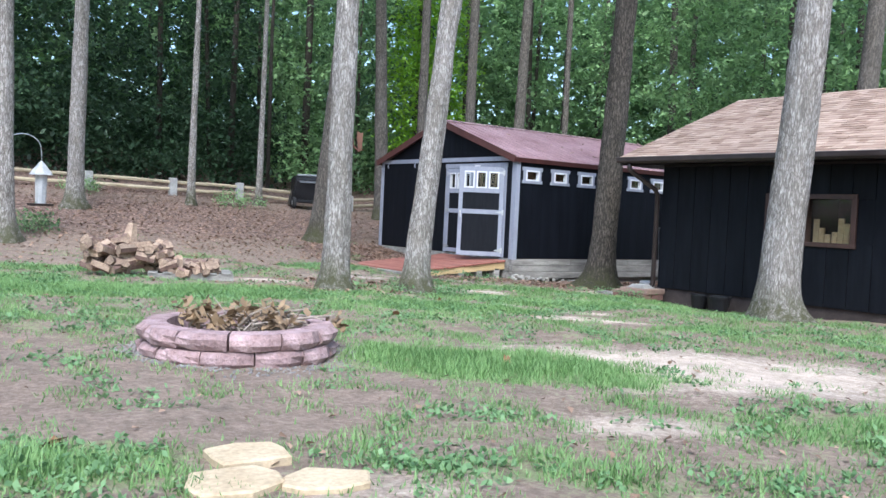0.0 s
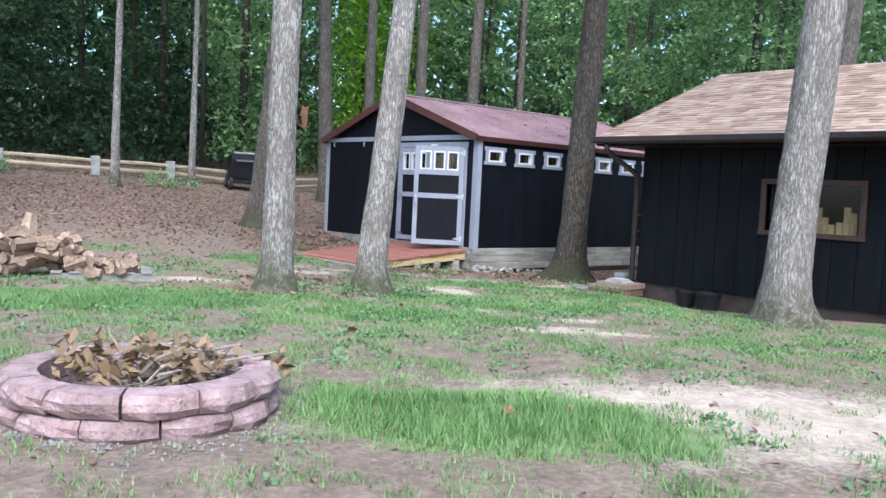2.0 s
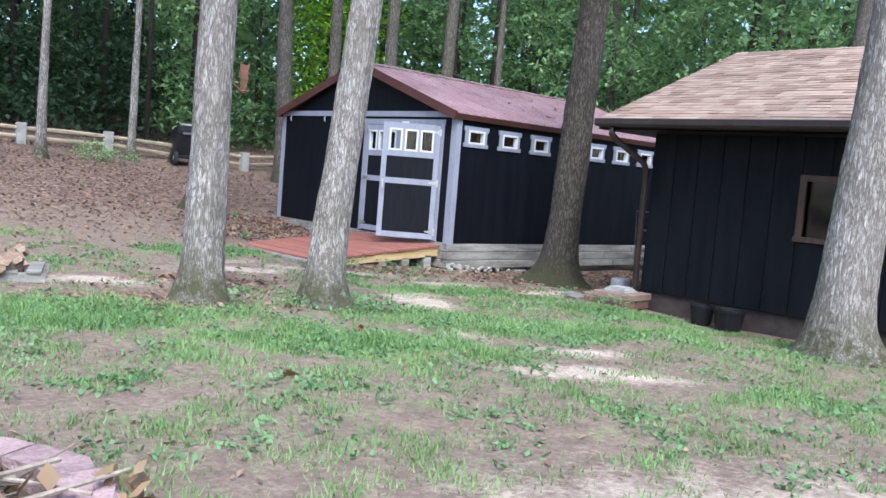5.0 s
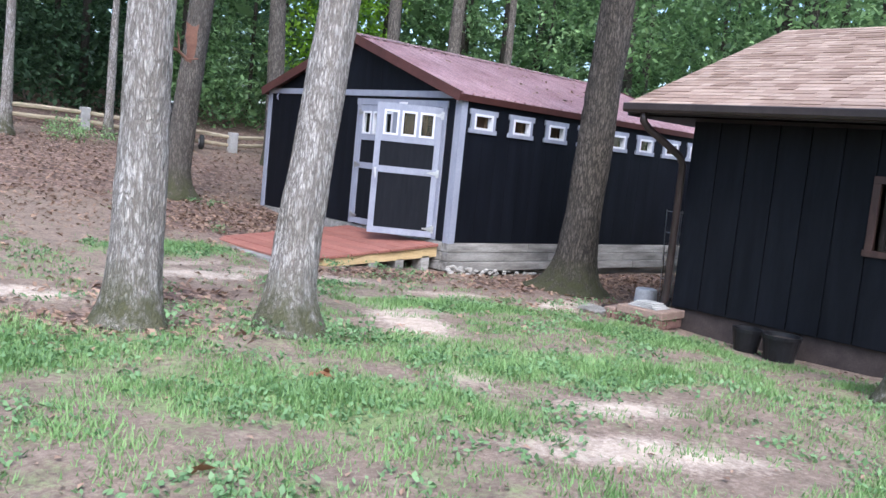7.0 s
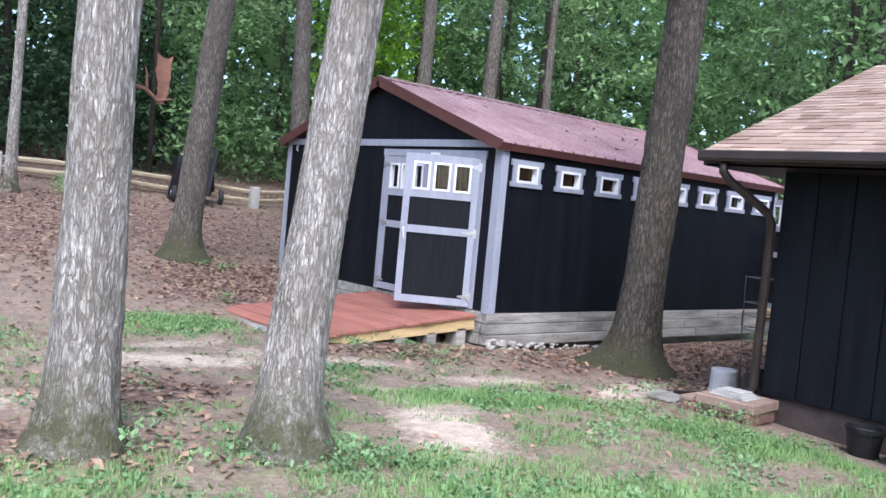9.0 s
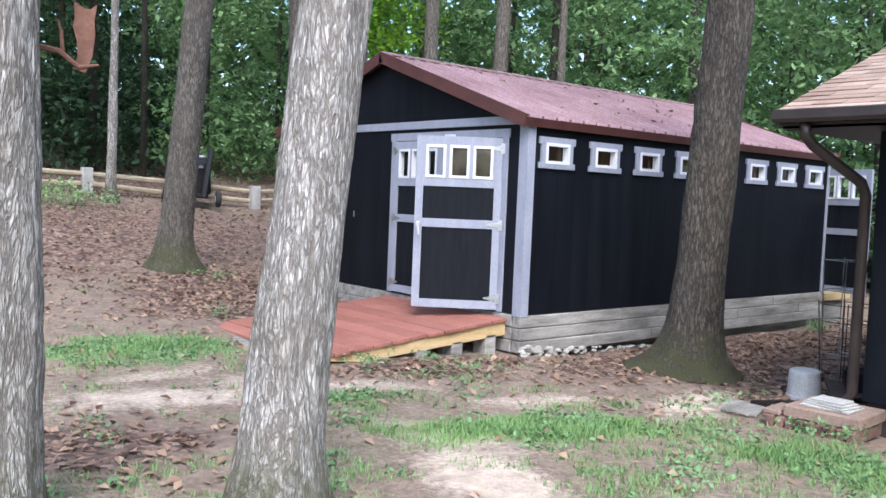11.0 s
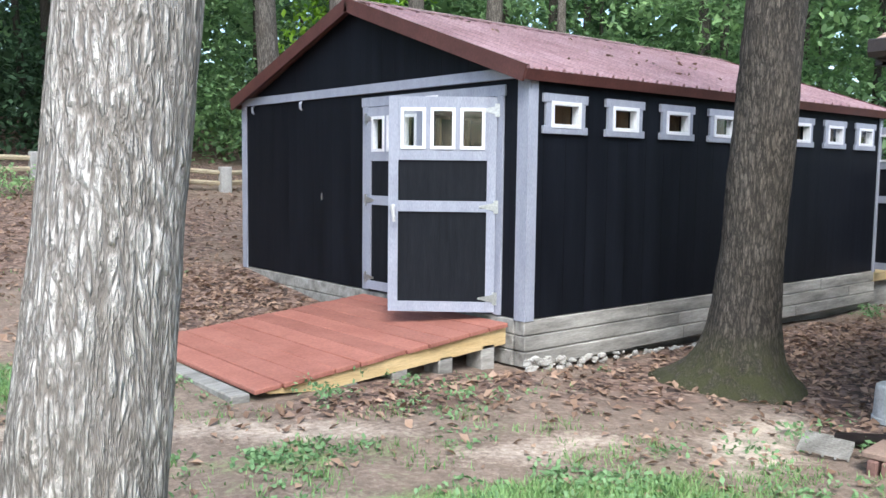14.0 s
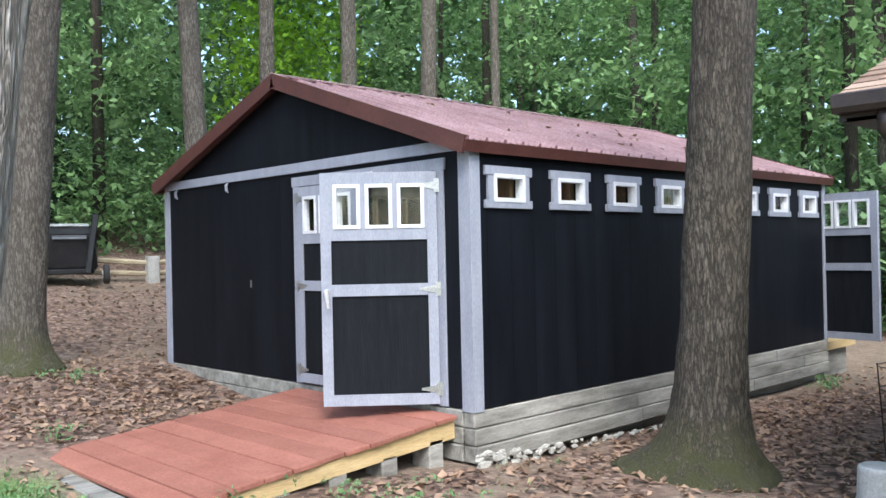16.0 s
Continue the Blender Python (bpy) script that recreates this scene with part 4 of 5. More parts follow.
def build_woods():
    rnd = np.random.RandomState(5)

    def place(n, near, far, lo=-10, hi=80):
        out = []
        while len(out) < n:
            b, d = radians(rnd.uniform(lo, hi)), near + (far - near) * rnd.random_sample() ** 1.3
            x, y = 5 + d * math.sin(b), 5 + d * math.cos(b)
            if y > 29.5 + 0.05 * x or x > 24.5:
                out.append((x, y))
        return out

    # trunks of the woods, joined, past counting
    s = Shape()
    for x, y in place(70, 24, 60):
        r, h = rnd.uniform(0.05, 0.17), rnd.uniform(12, 19)
        a, b = rnd.normal(0, 0.03, 2)
        z = ground_z(x, y)
        s.tube([(x, y, z - 0.2), (x + a * h * 0.5, y + b * h * 0.5, z + h * 0.5), (x + a * h + 0.2, y + b * h, z + h)], [r * 1.15, r * 0.85, r * 0.4], 8)
    tagged(s.make("woods_trunks", M_bark_far, smooth=True), "crowded slender trunks of the surrounding woods", "woods", kind="stuff")
    c = []
    for x, y in place(9200, 20, 44):
        z = ground_z(x, y)
        h = rnd.uniform(0.2, 15) if rnd.random_sample() > 0.28 else rnd.uniform(0.1, 3.0)
        c.append((x, y, z + h))
    # sprays left of a slanted line take the leaf colour with shade painted in
    for name, mat, dark, text in (("woods_foliage", M_leaf, False, "dense green woodland foliage in layered sprays"), ("thicket_foliage", M_leaf_shade_tint, True, "woodland foliage behind the fence with shade put into its darker green")):
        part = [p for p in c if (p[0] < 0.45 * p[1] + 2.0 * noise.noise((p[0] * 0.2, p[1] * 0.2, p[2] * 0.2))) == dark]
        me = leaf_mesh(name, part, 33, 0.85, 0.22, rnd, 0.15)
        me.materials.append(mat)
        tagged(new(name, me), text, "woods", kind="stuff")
    c = [(x, y, ground_z(x, y) + rnd.uniform(0.2, 24)) for x, y in place(4200, 42, 75, -30, 100)]
    me = leaf_mesh("woods_depth", c, 16, 1.7, 1.1, rnd)
    me.materials.append(M_leaf)
    tagged(new("woods_depth", me), "deep green mass of the far woods", "woods", kind="stuff")
    # woods round the rest of the yard
    c = []
    for k in range(2000):
        b, d = radians(rnd.uniform(100, 335)), rnd.uniform(26, 40)
        c.append((5 + d * math.sin(b), 5 + d * math.cos(b), rnd.uniform(0.5, 16)))
    me = leaf_mesh("woods_behind", c, 12, 1.5, 0.6, rnd)
    me.materials.append(M_leaf)
    tagged(new("woods_behind", me), "woods closing the yard on the other sides", "woods", kind="stuff")
    c = []
    for k in range(420):
        a, r = rnd.uniform(0, 6.28), 1.6 * math.sqrt(rnd.random_sample())
        c.append((21.7 + 1.3 * r * math.cos(a), 30.6 + 0.9 * r * math.sin(a), ground_z(22, 31) + rnd.uniform(2.0, 13)))
    me = leaf_mesh("crown", c, 22, 0.8, 0.22, rnd)
    me.materials.append(M_leaf_sun_tint)
    under(new("foliage", me), bpy.data.objects["bright_tree"])


build_woods()


# ---- fire pit ----
def build_pit():
    cx, cy = 2.30, 6.25
    z = ground_z(cx, cy) - 0.02
    pit = empty("fire_pit", cx, cy, z, "round fire pit of two courses of rough pinkish-red blocks", "fire pit")
    rnd = random.Random(3)
    R, n, depth, h = 0.68, 12, 0.22, 0.135

    def block(seed):
        r = random.Random(seed)
        bm = bmesh.new()
        bmesh.ops.create_cube(bm, size=1)
        bmesh.ops.subdivide_edges(bm, edges=bm.edges[:], cuts=2, use_grid_fill=True)
        half = math.pi / n
        for p in bm.verts:
            u, v, w = p.co
            a, q = u * 2 * half * 0.965, R + v * depth
            if v > 0.4:
                q += r.uniform(-0.018, 0.022) - 0.03 * (abs(w) > 0.4) - 0.02 * (abs(u) > 0.4)
            hh = w * (h - 0.008) + (r.uniform(-0.004, 0.004) if abs(w) < 0.4 else 0)
            p.co = Vector((q * math.sin(a), q * math.cos(a), hh + h / 2))
        me = bpy.data.meshes.new("block")
        bm.to_mesh(me)
        bm.free()
        me.materials.append(M_block)
        return me

    kinds = [block(s) for s in range(5)]
    for course in range(2):
        for i in range(n):
            b = new("block", kinds[rnd.randrange(5)])
            b.parent = pit
            b.matrix_basis = pose(0, 0, course * h, 0, 0, (i + 0.5 * course) * 360 / n + rnd.uniform(-0.4, 0.4))
    a = Shape().lathe([(0.57, 0.02), (0.3, 0.05), (0.001, 0.06)], (cx, cy, z), 24)
    a.make("ash_bed", M_ash, pit)
    # twigs and curled dead leaves heaped inside
    heap = empty("brush_pile", cx, cy, z + 0.05, "heap of dry sticks and curled brown leaves in the fire pit", "sticks")
    for k in range(70):
        a, r = rnd.uniform(0, 6.28), rnd.uniform(0, 0.34)
        p = Vector((cx + 0.12 + r * math.cos(a), cy - 0.05 + r * math.sin(a), z + rnd.uniform(0.08, 0.34)))
        b = rnd.uniform(0, 6.28)
        ln = rnd.uniform(0.15, 0.34)
        d = Vector((math.cos(b) * ln, math.sin(b) * ln, rnd.uniform(-0.08, 0.12)))
        side = Vector((rnd.uniform(-0.06, 0.06), rnd.uniform(-0.06, 0.06), rnd.uniform(-0.02, 0.06)))
        t = rnd.uniform(0.005, 0.014)
        if k < 5:
            t = 0.022
        Shape().tube([p - d, p + side, p + d], [t, t * 0.9, t * 0.5], 6).make("stick", M_stick, heap)
    Shape().tube([(cx - 0.1, cy - 0.45, z + 0.3), (cx + 0.3, cy - 0.32, z + 0.31), (cx + 0.78, cy - 0.18, z + 0.31)], [0.012, 0.014, 0.008], 6).make("stick", M_stick, heap)
    lf = np.random.RandomState(8)
    c = []
    for k in range(46):
        a, r = lf.uniform(0, 6.28), 0.5 * math.sqrt(lf.random_sample())
        c.append((cx + r * math.cos(a), cy + r * math.sin(a), z + 0.2 + 0.16 * (1 - r) + lf.uniform(-0.05, 0.08)))
    c += [(cx + 0.72, cy - 0.2, z + 0.31), (cx + 0.79, cy - 0.24, z + 0.22), (cx + 0.76, cy - 0.16, z + 0.26), (cx - 0.35, cy + 0.35, z + 0.36), (cx - 0.3, cy + 0.4, z + 0.42)]
    me = leaf_mesh("dead_leaves", c, 7, 0.07, 0.1, lf, 0.6)
    me.materials.append(leaf_material("curled_leaf", (0.13, 0.085, 0.05), (0.36, 0.25, 0.145), 0.1, 3))
    tagged(under(new("dead_leaves", me), heap), kind="stuff")
    # pale gravel and ash scattered round the foot
    g = Shape()
    for k in range(900):
        a = rnd.uniform(0, 6.28)
        r = 0.79 + abs(rnd.gauss(0, 0.13)) * (1.3 if math.cos(a + 0.5) > 0 else 0.6)
        x, y, s = cx + r * math.cos(a), cy + r * math.sin(a), rnd.uniform(0.006, 0.017)
        zz = ground_z(x, y) + 0.035 * noise.noise((x * 0.9, y * 0.9, 0)) + 0.004
        v = [(x + s * rnd.uniform(0.6, 1.3), y, zz), (x, y + s * rnd.uniform(0.6, 1.3), zz), (x - s, y, zz), (x, y - s, zz), (x, y, zz + s * 0.9)]
        g.add(v, [(0, 1, 4), (1, 2, 4), (2, 3, 4), (3, 0, 4)])
    tagged(g.make("gravel", M_ash), "pale gravel scattered round the fire pit", "gravel", kind="stuff")


build_pit()


# ---- firewood ----
def build_firewood():
    rnd = random.Random(12)
    pile = empty("firewood_pile", 3.87, 13.3, 0.5, "loose heap of split firewood on a low pallet in the grass", "firewood")
    ax = Vector((0.93, -0.36, 0))
    up = Vector((0.36, 0.93, 0))
    base = Vector((3.87, 13.3, 0))

    def split(seed):
        r = random.Random(seed)
        s = Shape()
        n = r.choice((5, 6, 7))
        a0 = r.uniform(0, 6)
        prof = []
        for i in range(n):
            a = a0 + 2 * math.pi * i / n
            q = r.uniform(0.06, 0.115)
            prof.append((q * math.cos(a), q * math.sin(a)))
        L = 0.2
        s.add([(-L, *p) for p in prof], [tuple(range(n))[::-1]], 0)
        s.add([(L, *p) for p in prof], [tuple(range(n))], 0)
        for i in range(n):
            j = (i + 1) % n
            s.add([(-L, *prof[i]), (L, *prof[i]), (L, *prof[j]), (-L, *prof[j])], [(0, 1, 2, 3)], 1 if i % 2 else 0)
        ob = s.make("log", [M_wood_cut, M_log_bark])
        me = ob.data
        bpy.data.objects.remove(ob)
        return me

    kinds = [split(s) for s in range(8)]
    for k in range(170):
        u = rnd.uniform(-0.9, 1.0)
        top = 0.47 - 0.16 * abs(u + 0.35) ** 1.2 - (0.22 if u > 0.25 else 0)
        h = rnd.random() ** 0.8 * max(0.12, top)
        p = base + ax * u + up * rnd.uniform(-0.35, 0.35) * (1.1 - h)
        b = new("log", kinds[rnd.randrange(8)])
        b.parent = pile
        b.matrix_parent_inverse = pile.matrix_basis.inverted()
        b.matrix_basis = pose(p.x, p.y, ground_z(p.x, p.y) + 0.09 + h, rnd.uniform(0, 360), rnd.uniform(-25, 25), rnd.choice((60, -20, 70, 50)) + rnd.uniform(-35, 35)) @ Matrix.Scale(rnd.uniform(0.6, 0.95), 4)
    p = base - ax * 0.3
    Shape().tube([(p.x, p.y, ground_z(p.x, p.y) + 0.5), (p.x + 0.05, p.y, ground_z(p.x, p.y) + 0.82)], [0.13, 0.07], 5).make("upright_log", M_wood_cut, pile)
    m = pose(base.x + ax.x * 0.62, base.y + ax.y * 0.62, ground_z(base.x, base.y), 0, 0, math.degrees(math.atan2(ax.y, ax.x)))
    pal = Shape()
    for i in range(6):
        pal.box(-0.6 + i * 0.22, -0.46 + i * 0.22, -0.42, 0.42, 0.08, 0.1, m)
    for y in (-0.4, 0, 0.36):
        pal.box(-0.6, 0.68, y, y + 0.04, -0.02, 0.08, m)
    tagged(pal.make("pallet", M_timber), "weathered wooden pallet under the firewood", "pallet")


build_firewood()


# ---- fence ----
def build_fence():
    fence = empty("fence", 10, 28, 1.9, "low split-rail fence of pale rails and grey posts", "fence")
    pts = [(-4.5, 28.4), (-0.6, 28.2), (3.4, 28.0), (6.7, 27.7), (9.26, 27.45), (11.58, 27.5), (14.95, 25.85)]
    rnd = random.Random(6)
    for x, y in pts:
        z = ground_z(x, y)
        Shape().box(x - 0.12, x + 0.12, y - 0.1, y + 0.1, z - 0.1, z + 0.56, edge=0.02).make("post", M_concrete, fence)
    pts.append((22.5, 29.2))
    for (xa, ya), (xb, yb) in zip(pts, pts[1:]):
        for h in (0.2, 0.42):
            za, zb = ground_z(xa, ya) + h, ground_z(xb, yb) + h
            mid = ((xa + xb) / 2, (ya + yb) / 2, (za + zb) / 2 + rnd.uniform(-0.05, 0.03))
            Shape().tube([(xa, ya, za), mid, (xb, yb, zb)], [0.055, 0.06, 0.05], 6).make("rail", M_fence, fence)


build_fence()


# ---- dump cart standing tipped up by the fence ----
def build_cart():
    x, y = 13.35, 26.0
    z = ground_z(x, y)
    cart = empty("dump_cart", x, y, z, "black plastic garden dump cart standing on two rubber wheels", "cart")
    m = pose(x, y, z, 0, 0, -20)
    s = Shape()
    v = [(-0.5, -0.25, 0.3), (0.5, -0.25, 0.3), (0.5, 0.45, 0.25), (-0.5, 0.45, 0.25), (-0.42, -0.35, 0.95), (0.42, -0.35, 0.95), (0.5, 0.35, 1.05), (-0.5, 0.35, 1.05), (-0.36, -0.1, 1.16), (0.36, -0.1, 1.16)]
    s.add([m @ Vector(p) for p in v], [(0, 3, 2, 1), (0, 1, 5, 4), (1, 2, 6, 5), (2, 3, 7, 6), (3, 0, 4, 7), (4, 5, 9, 8), (5, 6, 9), (6, 7, 8, 9), (7, 4, 8)])
    bm = bmesh.new()
    body = s.make("tub", M_plastic, cart)
    bm.from_mesh(body.data)
    bmesh.ops.bevel(bm, geom=bm.edges[:], offset=0.03, segments=2, affect="EDGES")
    bm.to_mesh(body.data)
    bm.free()
    Shape().box(-0.36, 0.36, -0.2, -0.06, 1.1, 1.17, m, edge=0.02).make("rim", M_steel, cart)
    # slanted plate whose grey colour carries the sheen of the tub's upper front
    Shape().box(-0.3, 0.3, -0.02, 0.0, 0.0, 0.24, m @ pose(0, -0.37, 0.86, -42, 0, 0), edge=0.008).make("front_panel", M_cart_grey, cart)
    Shape().box(-0.42, 0.42, -0.3, 0.2, 0.2, 0.3, m, edge=0.02).make("chassis", M_plastic, cart)
    d = Shape()
    d.box(0.22, 0.34, -0.5, -0.42, 0.2, 1.35, m @ pose(0, 0, 0, -6, 8, 0), edge=0.02)
    d.make("drawbar", M_plastic, cart)
    Shape().box(-0.6, -0.48, -0.15, 0.5, 0.0, 0.75, m @ pose(0, 0, 0, 0, 12, 0), edge=0.04).make("side_panel", M_plastic, cart)
    for sx in (-0.46, 0.64):
        ax = [m @ Vector((sx - 0.06, -0.35, 0.19)), m @ Vector((sx + 0.06, -0.35, 0.19))]
        t = Shape().tube([ax[0], ax[0].lerp(ax[1], 0.2), ax[0].lerp(ax[1], 0.8), ax[1]], [0.15, 0.19, 0.19, 0.15], 20).make("wheel", M_tyre, cart)
        Shape().tube([m @ Vector((sx - 0.068, -0.35, 0.19)), m @ Vector((sx + 0.068, -0.35, 0.19))], 0.075, 12).make("rim", M_steel, t)


build_cart()


# ---- bird feeder on a crook, left of the yard ----
def build_feeder():
    x, y = 3.75, 20.2
    z = ground_z(x, y)
    f = empty("bird_feeder", x, y, z, "white weathered house-shaped bird feeder hanging from a thin shepherd's crook", "bird feeder")
    arc = [(x - 0.78, y, z - 0.1), (x - 0.72, y, z + 1.5)] + [(x - 0.38 - 0.36 * math.cos(a), y, z + 1.75 + 0.3 * math.sin(a)) for a in np.linspace(0, 2.9, 9)] + [(x, y, z + 1.6)]
    Shape().tube(arc, 0.012, 6).make("crook", M_steel, f)
    s = Shape().lathe([(0.11, 0.55), (0.13, 1.2), (0.0, 1.2)], (x, y, z), 8)
    s.make("body", M_bucket, f)
    Shape().lathe([(0.25, 1.18), (0.23, 1.22), (0.05, 1.45), (0.0, 1.5)], (x, y, z), 8).make("roof", M_bucket, f)
    Shape().lathe([(0.0, 0.5), (0.27, 0.5), (0.28, 0.55), (0.0, 0.56)], (x, y, z), 12).make("tray", M_gutter, f)
    Shape().tube([(x, y, z + 1.48), (x, y, z + 1.66)], 0.006, 5).make("hook", M_steel, f)


build_feeder()


# ---- rusty owl cut-out on the trunk ----
def build_owl():
    o = empty("owl_silhouette", 6.25, 11.3, 2.5, "flat rusty steel owl cut-out perched on a branch", "ornament")
    m = pose(6.45, 11.35, 2.76, 0, 0, -22) @ Matrix.Diagonal((0.72, 0.82, 0.85, 1))
    body = [(-0.05, -0.17), (0.02, -0.19), (0.06, -0.1), (0.075, 0.02), (0.07, 0.1), (0.085, 0.19), (0.045, 0.16), (0.0, 0.165), (-0.055, 0.2), (-0.05, 0.11), (-0.06, 0.06), (-0.035, -0.02), (-0.03, -0.1)]
    n = len(body)
    s = Shape().add([m @ Vector((a, d, b)) for d in (0, 0.005) for a, b in body], [tuple(range(n)), tuple(range(2 * n - 1, n - 1, -1))] + [(i, n + i, n + (i + 1) % n, (i + 1) % n) for i in range(n)])
    s.make("owl", M_rust, o)
    p = [m @ Vector((a, 0.002, b)) for a, b in ((-0.3, -0.06), (-0.14, -0.08), (-0.02, -0.16), (0.1, -0.14))]
    Shape().tube(p, [0.016, 0.014, 0.012, 0.006], 6).make("perch", M_rust, o)
    p = [m @ Vector((a, 0.002, b)) for a, b in ((-0.12, -0.08), (-0.13, 0.03), (-0.15, 0.09))]
    Shape().tube(p, [0.01, 0.008, 0.004], 5).make("twig", M_rust, o)


build_owl()


# ---- pots, pavers, bucket and trellis beside the house ----
def build_clutter():
    for x, y, r, h in ((12.3, 9.16, 0.16, 0.27), (12.28, 8.75, 0.2, 0.29)):
        z = ground_z(x, y)
        p = Shape().lathe([(0.0, 0.0), (r * 0.8, 0.0), (r, h - 0.04), (r * 1.06, h - 0.04), (r * 1.06, h), (r * 0.97, h), (r * 0.93, h - 0.05), (0.0, h - 0.05)], (x, y, z), 24).make("nursery_pot", M_plastic, smooth=False)
        tagged(p, "black plastic nursery pot standing against the house", "pot", "nursery pots")
        Shape().lathe([(r * 0.93, h - 0.045), (0.001, h - 0.03)], (x, y, z), 16).make("soil", M_soil, p)
    rnd = random.Random(7)
    x0, y0 = 12.22, 10.52
    z = ground_z(x0, y0)
    st = empty("paver_stack", x0, y0, z, "low stack of red-brown pavers under a broad tan slab", "pavers")
    m = pose(x0, y0, z, 0, 0, 4)
    for k in range(9):
        a = -0.4 + k * 0.082
        Shape().box(-0.32 + rnd.uniform(-0.01, 0.01), -0.1, a, a + 0.06, 0.0, 0.115, m, edge=0.007).make("paver", M_brick, st)
    for b in ((-0.08, 0.28, -0.4, -0.04, 0.0, 0.115), (-0.08, 0.28, -0.02, 0.34, 0.0, 0.112)):
        Shape().box(*b, m, edge=0.008).make("paver", M_brick, st)
    Shape().box(-0.27, 0.3, -0.42, 0.2, 0.117, 0.215, m, edge=0.01).make("slab", M_slab, st)
    Shape().box(-0.3, 0.05, 0.215, 0.36, 0.117, 0.16, m, edge=0.008).make("slab", M_slab, st)
    for i in range(4):
        w, d = 0.16 - 0.018 * i, 0.2 - 0.022 * i
        Shape().box(-w, w, -d, d, 0.217 + i * 0.017, 0.232 + i * 0.017, m @ pose(-0.02, -0.1, 0, 0, 0, rnd.uniform(-14, 14)), edge=0.003).make("tile", M_concrete, st)
    # open grate lying in front of the pipe end
    gr = Shape()
    m = pose(12.2, 11.22, ground_z(12.2, 11.22) + 0.03, 4, 0, 20)
    for k in range(9):
        gr.box(-0.22 + k * 0.052, -0.205 + k * 0.052, -0.16, 0.16, 0.0, 0.02, m)
    for k in range(5):
        gr.box(-0.225, 0.226, -0.16 + k * 0.076, -0.145 + k * 0.076, -0.012, 0.008, m)
    tagged(gr.make("grate", M_timber), "small weathered lattice grate lying on the dirt", "grate")
    bx, by = 13.42, 11.28
    z = ground_z(bx, by)
    b = Shape().lathe([(0.0, 0.30), (0.13, 0.30), (0.145, 0.29), (0.15, 0.27), (0.16, 0.05), (0.17, 0.045), (0.17, 0.0)], (bx, by, z), 28).make("bucket", M_bucket)
    tagged(b, "upturned dirty white plastic bucket on the dirt", "bucket")

    def cage(x, y, r, h, rings, text):
        z = ground_z(x, y)
        t = empty("plant_cage", x, y, z, text, "plant cage", "plant cages")
        w = Shape()
        for k in range(4):
            a = 0.5 + k * math.pi / 2
            w.tube([(x + 0.75 * r * math.cos(a), y + 0.75 * r * math.sin(a), z - 0.05), (x + r * math.cos(a), y + r * math.sin(a), z + h)], 0.0055, 5)
        for g in rings:
            k = r * (0.75 + 0.25 * g / h)
            w.tube([(x + k * math.cos(a), y + k * math.sin(a), z + g) for a in np.linspace(0.5, 0.5 + 2 * math.pi, 5 if h > 1 else 17)], 0.0045, 5)
        w.make("wire", M_steel if h > 1 else M_gutter, t)

    cage(13.86, 11.16, 0.2, 1.42, (0.45, 0.8, 1.1, 1.4), "tall square galvanised wire plant cage by the house")
    cage(14.25, 11.3, 0.27, 0.95, (0.15, 0.3, 0.45, 0.6, 0.75, 0.93), "dark round wire plant cage among stacked pots")
    for x, y, r, h in ((13.98, 10.98, 0.16, 0.3), (14.3, 11.15, 0.15, 0.26), (14.5, 10.9, 0.17, 0.34)):
        z = ground_z(x, y)
        p = Shape().lathe([(0.0, 0.0), (r * 0.8, 0.0), (r, h - 0.04), (r * 1.06, h - 0.04), (r * 1.06, h), (r * 0.97, h), (r * 0.93, h - 0.05), (0.0, h - 0.05)], (x, y, z), 24).make("nursery_pot", M_plastic)
        tagged(p, "black plastic nursery pot in the clutter behind the house", "pot", "nursery pots")
    o = Shape().lathe([(0.0, 0.0), (0.07, 0.0), (0.1, 0.09), (0.105, 0.09), (0.105, 0.105), (0.09, 0.1), (0.0, 0.08)], (14.2, 10.72, ground_z(14.2, 10.72)), 20).make("clay_pot", M_clay)
    tagged(o, "small orange clay pot in the clutter", "pot")
    for k, (a, bb, c) in enumerate(((13.3, 10.85, 12), (13.7, 10.75, -10), (13.3, 10.9, 30))):
        zz = ground_z(a, bb)
        q = Shape().box(-0.5, 0.5, -0.07, 0.07, 0.02 + 0.06 * k, 0.07 + 0.06 * k, pose(a, bb, zz, 0, 0, c), edge=0.006).make("scrap_board", M_soil)
        tagged(q, "dark weathered board lying in the clutter beside the house", "board", "scrap boards")
    # flagstones
    for x, y, r, s in ((1.08, 3.36, 0.23, 1), (1.2, 2.86, 0.2, 2), (0.86, 3.02, 0.25, 3)):
        q = random.Random(s)
        n = 8
        ring = [(x + r * q.uniform(0.75, 1.15) * math.cos(2 * math.pi * i / n), y + r * q.uniform(0.6, 0.95) * math.sin(2 * math.pi * i / n)) for i in range(n)]
        z = ground_z(x, y)
        o = Shape().add([(a, b, z - 0.05) for a, b in ring] + [(a, b, z + 0.035) for a, b in ring] + [(x + (a - x) * 0.94, y + (b - y) * 0.94, z + 0.045) for a, b in ring],
                        [tuple(range(2 * n, 3 * n))] + [(i, (i + 1) % n, n + (i + 1) % n, n + i) for i in range(n)] + [(n + i, n + (i + 1) % n, 2 * n + (i + 1) % n, 2 * n + i) for i in range(n)]).make("flagstone", M_flag)
        tagged(o, "flat irregular tan flagstone set in the dirt", "stone", "flagstones")


build_clutter()


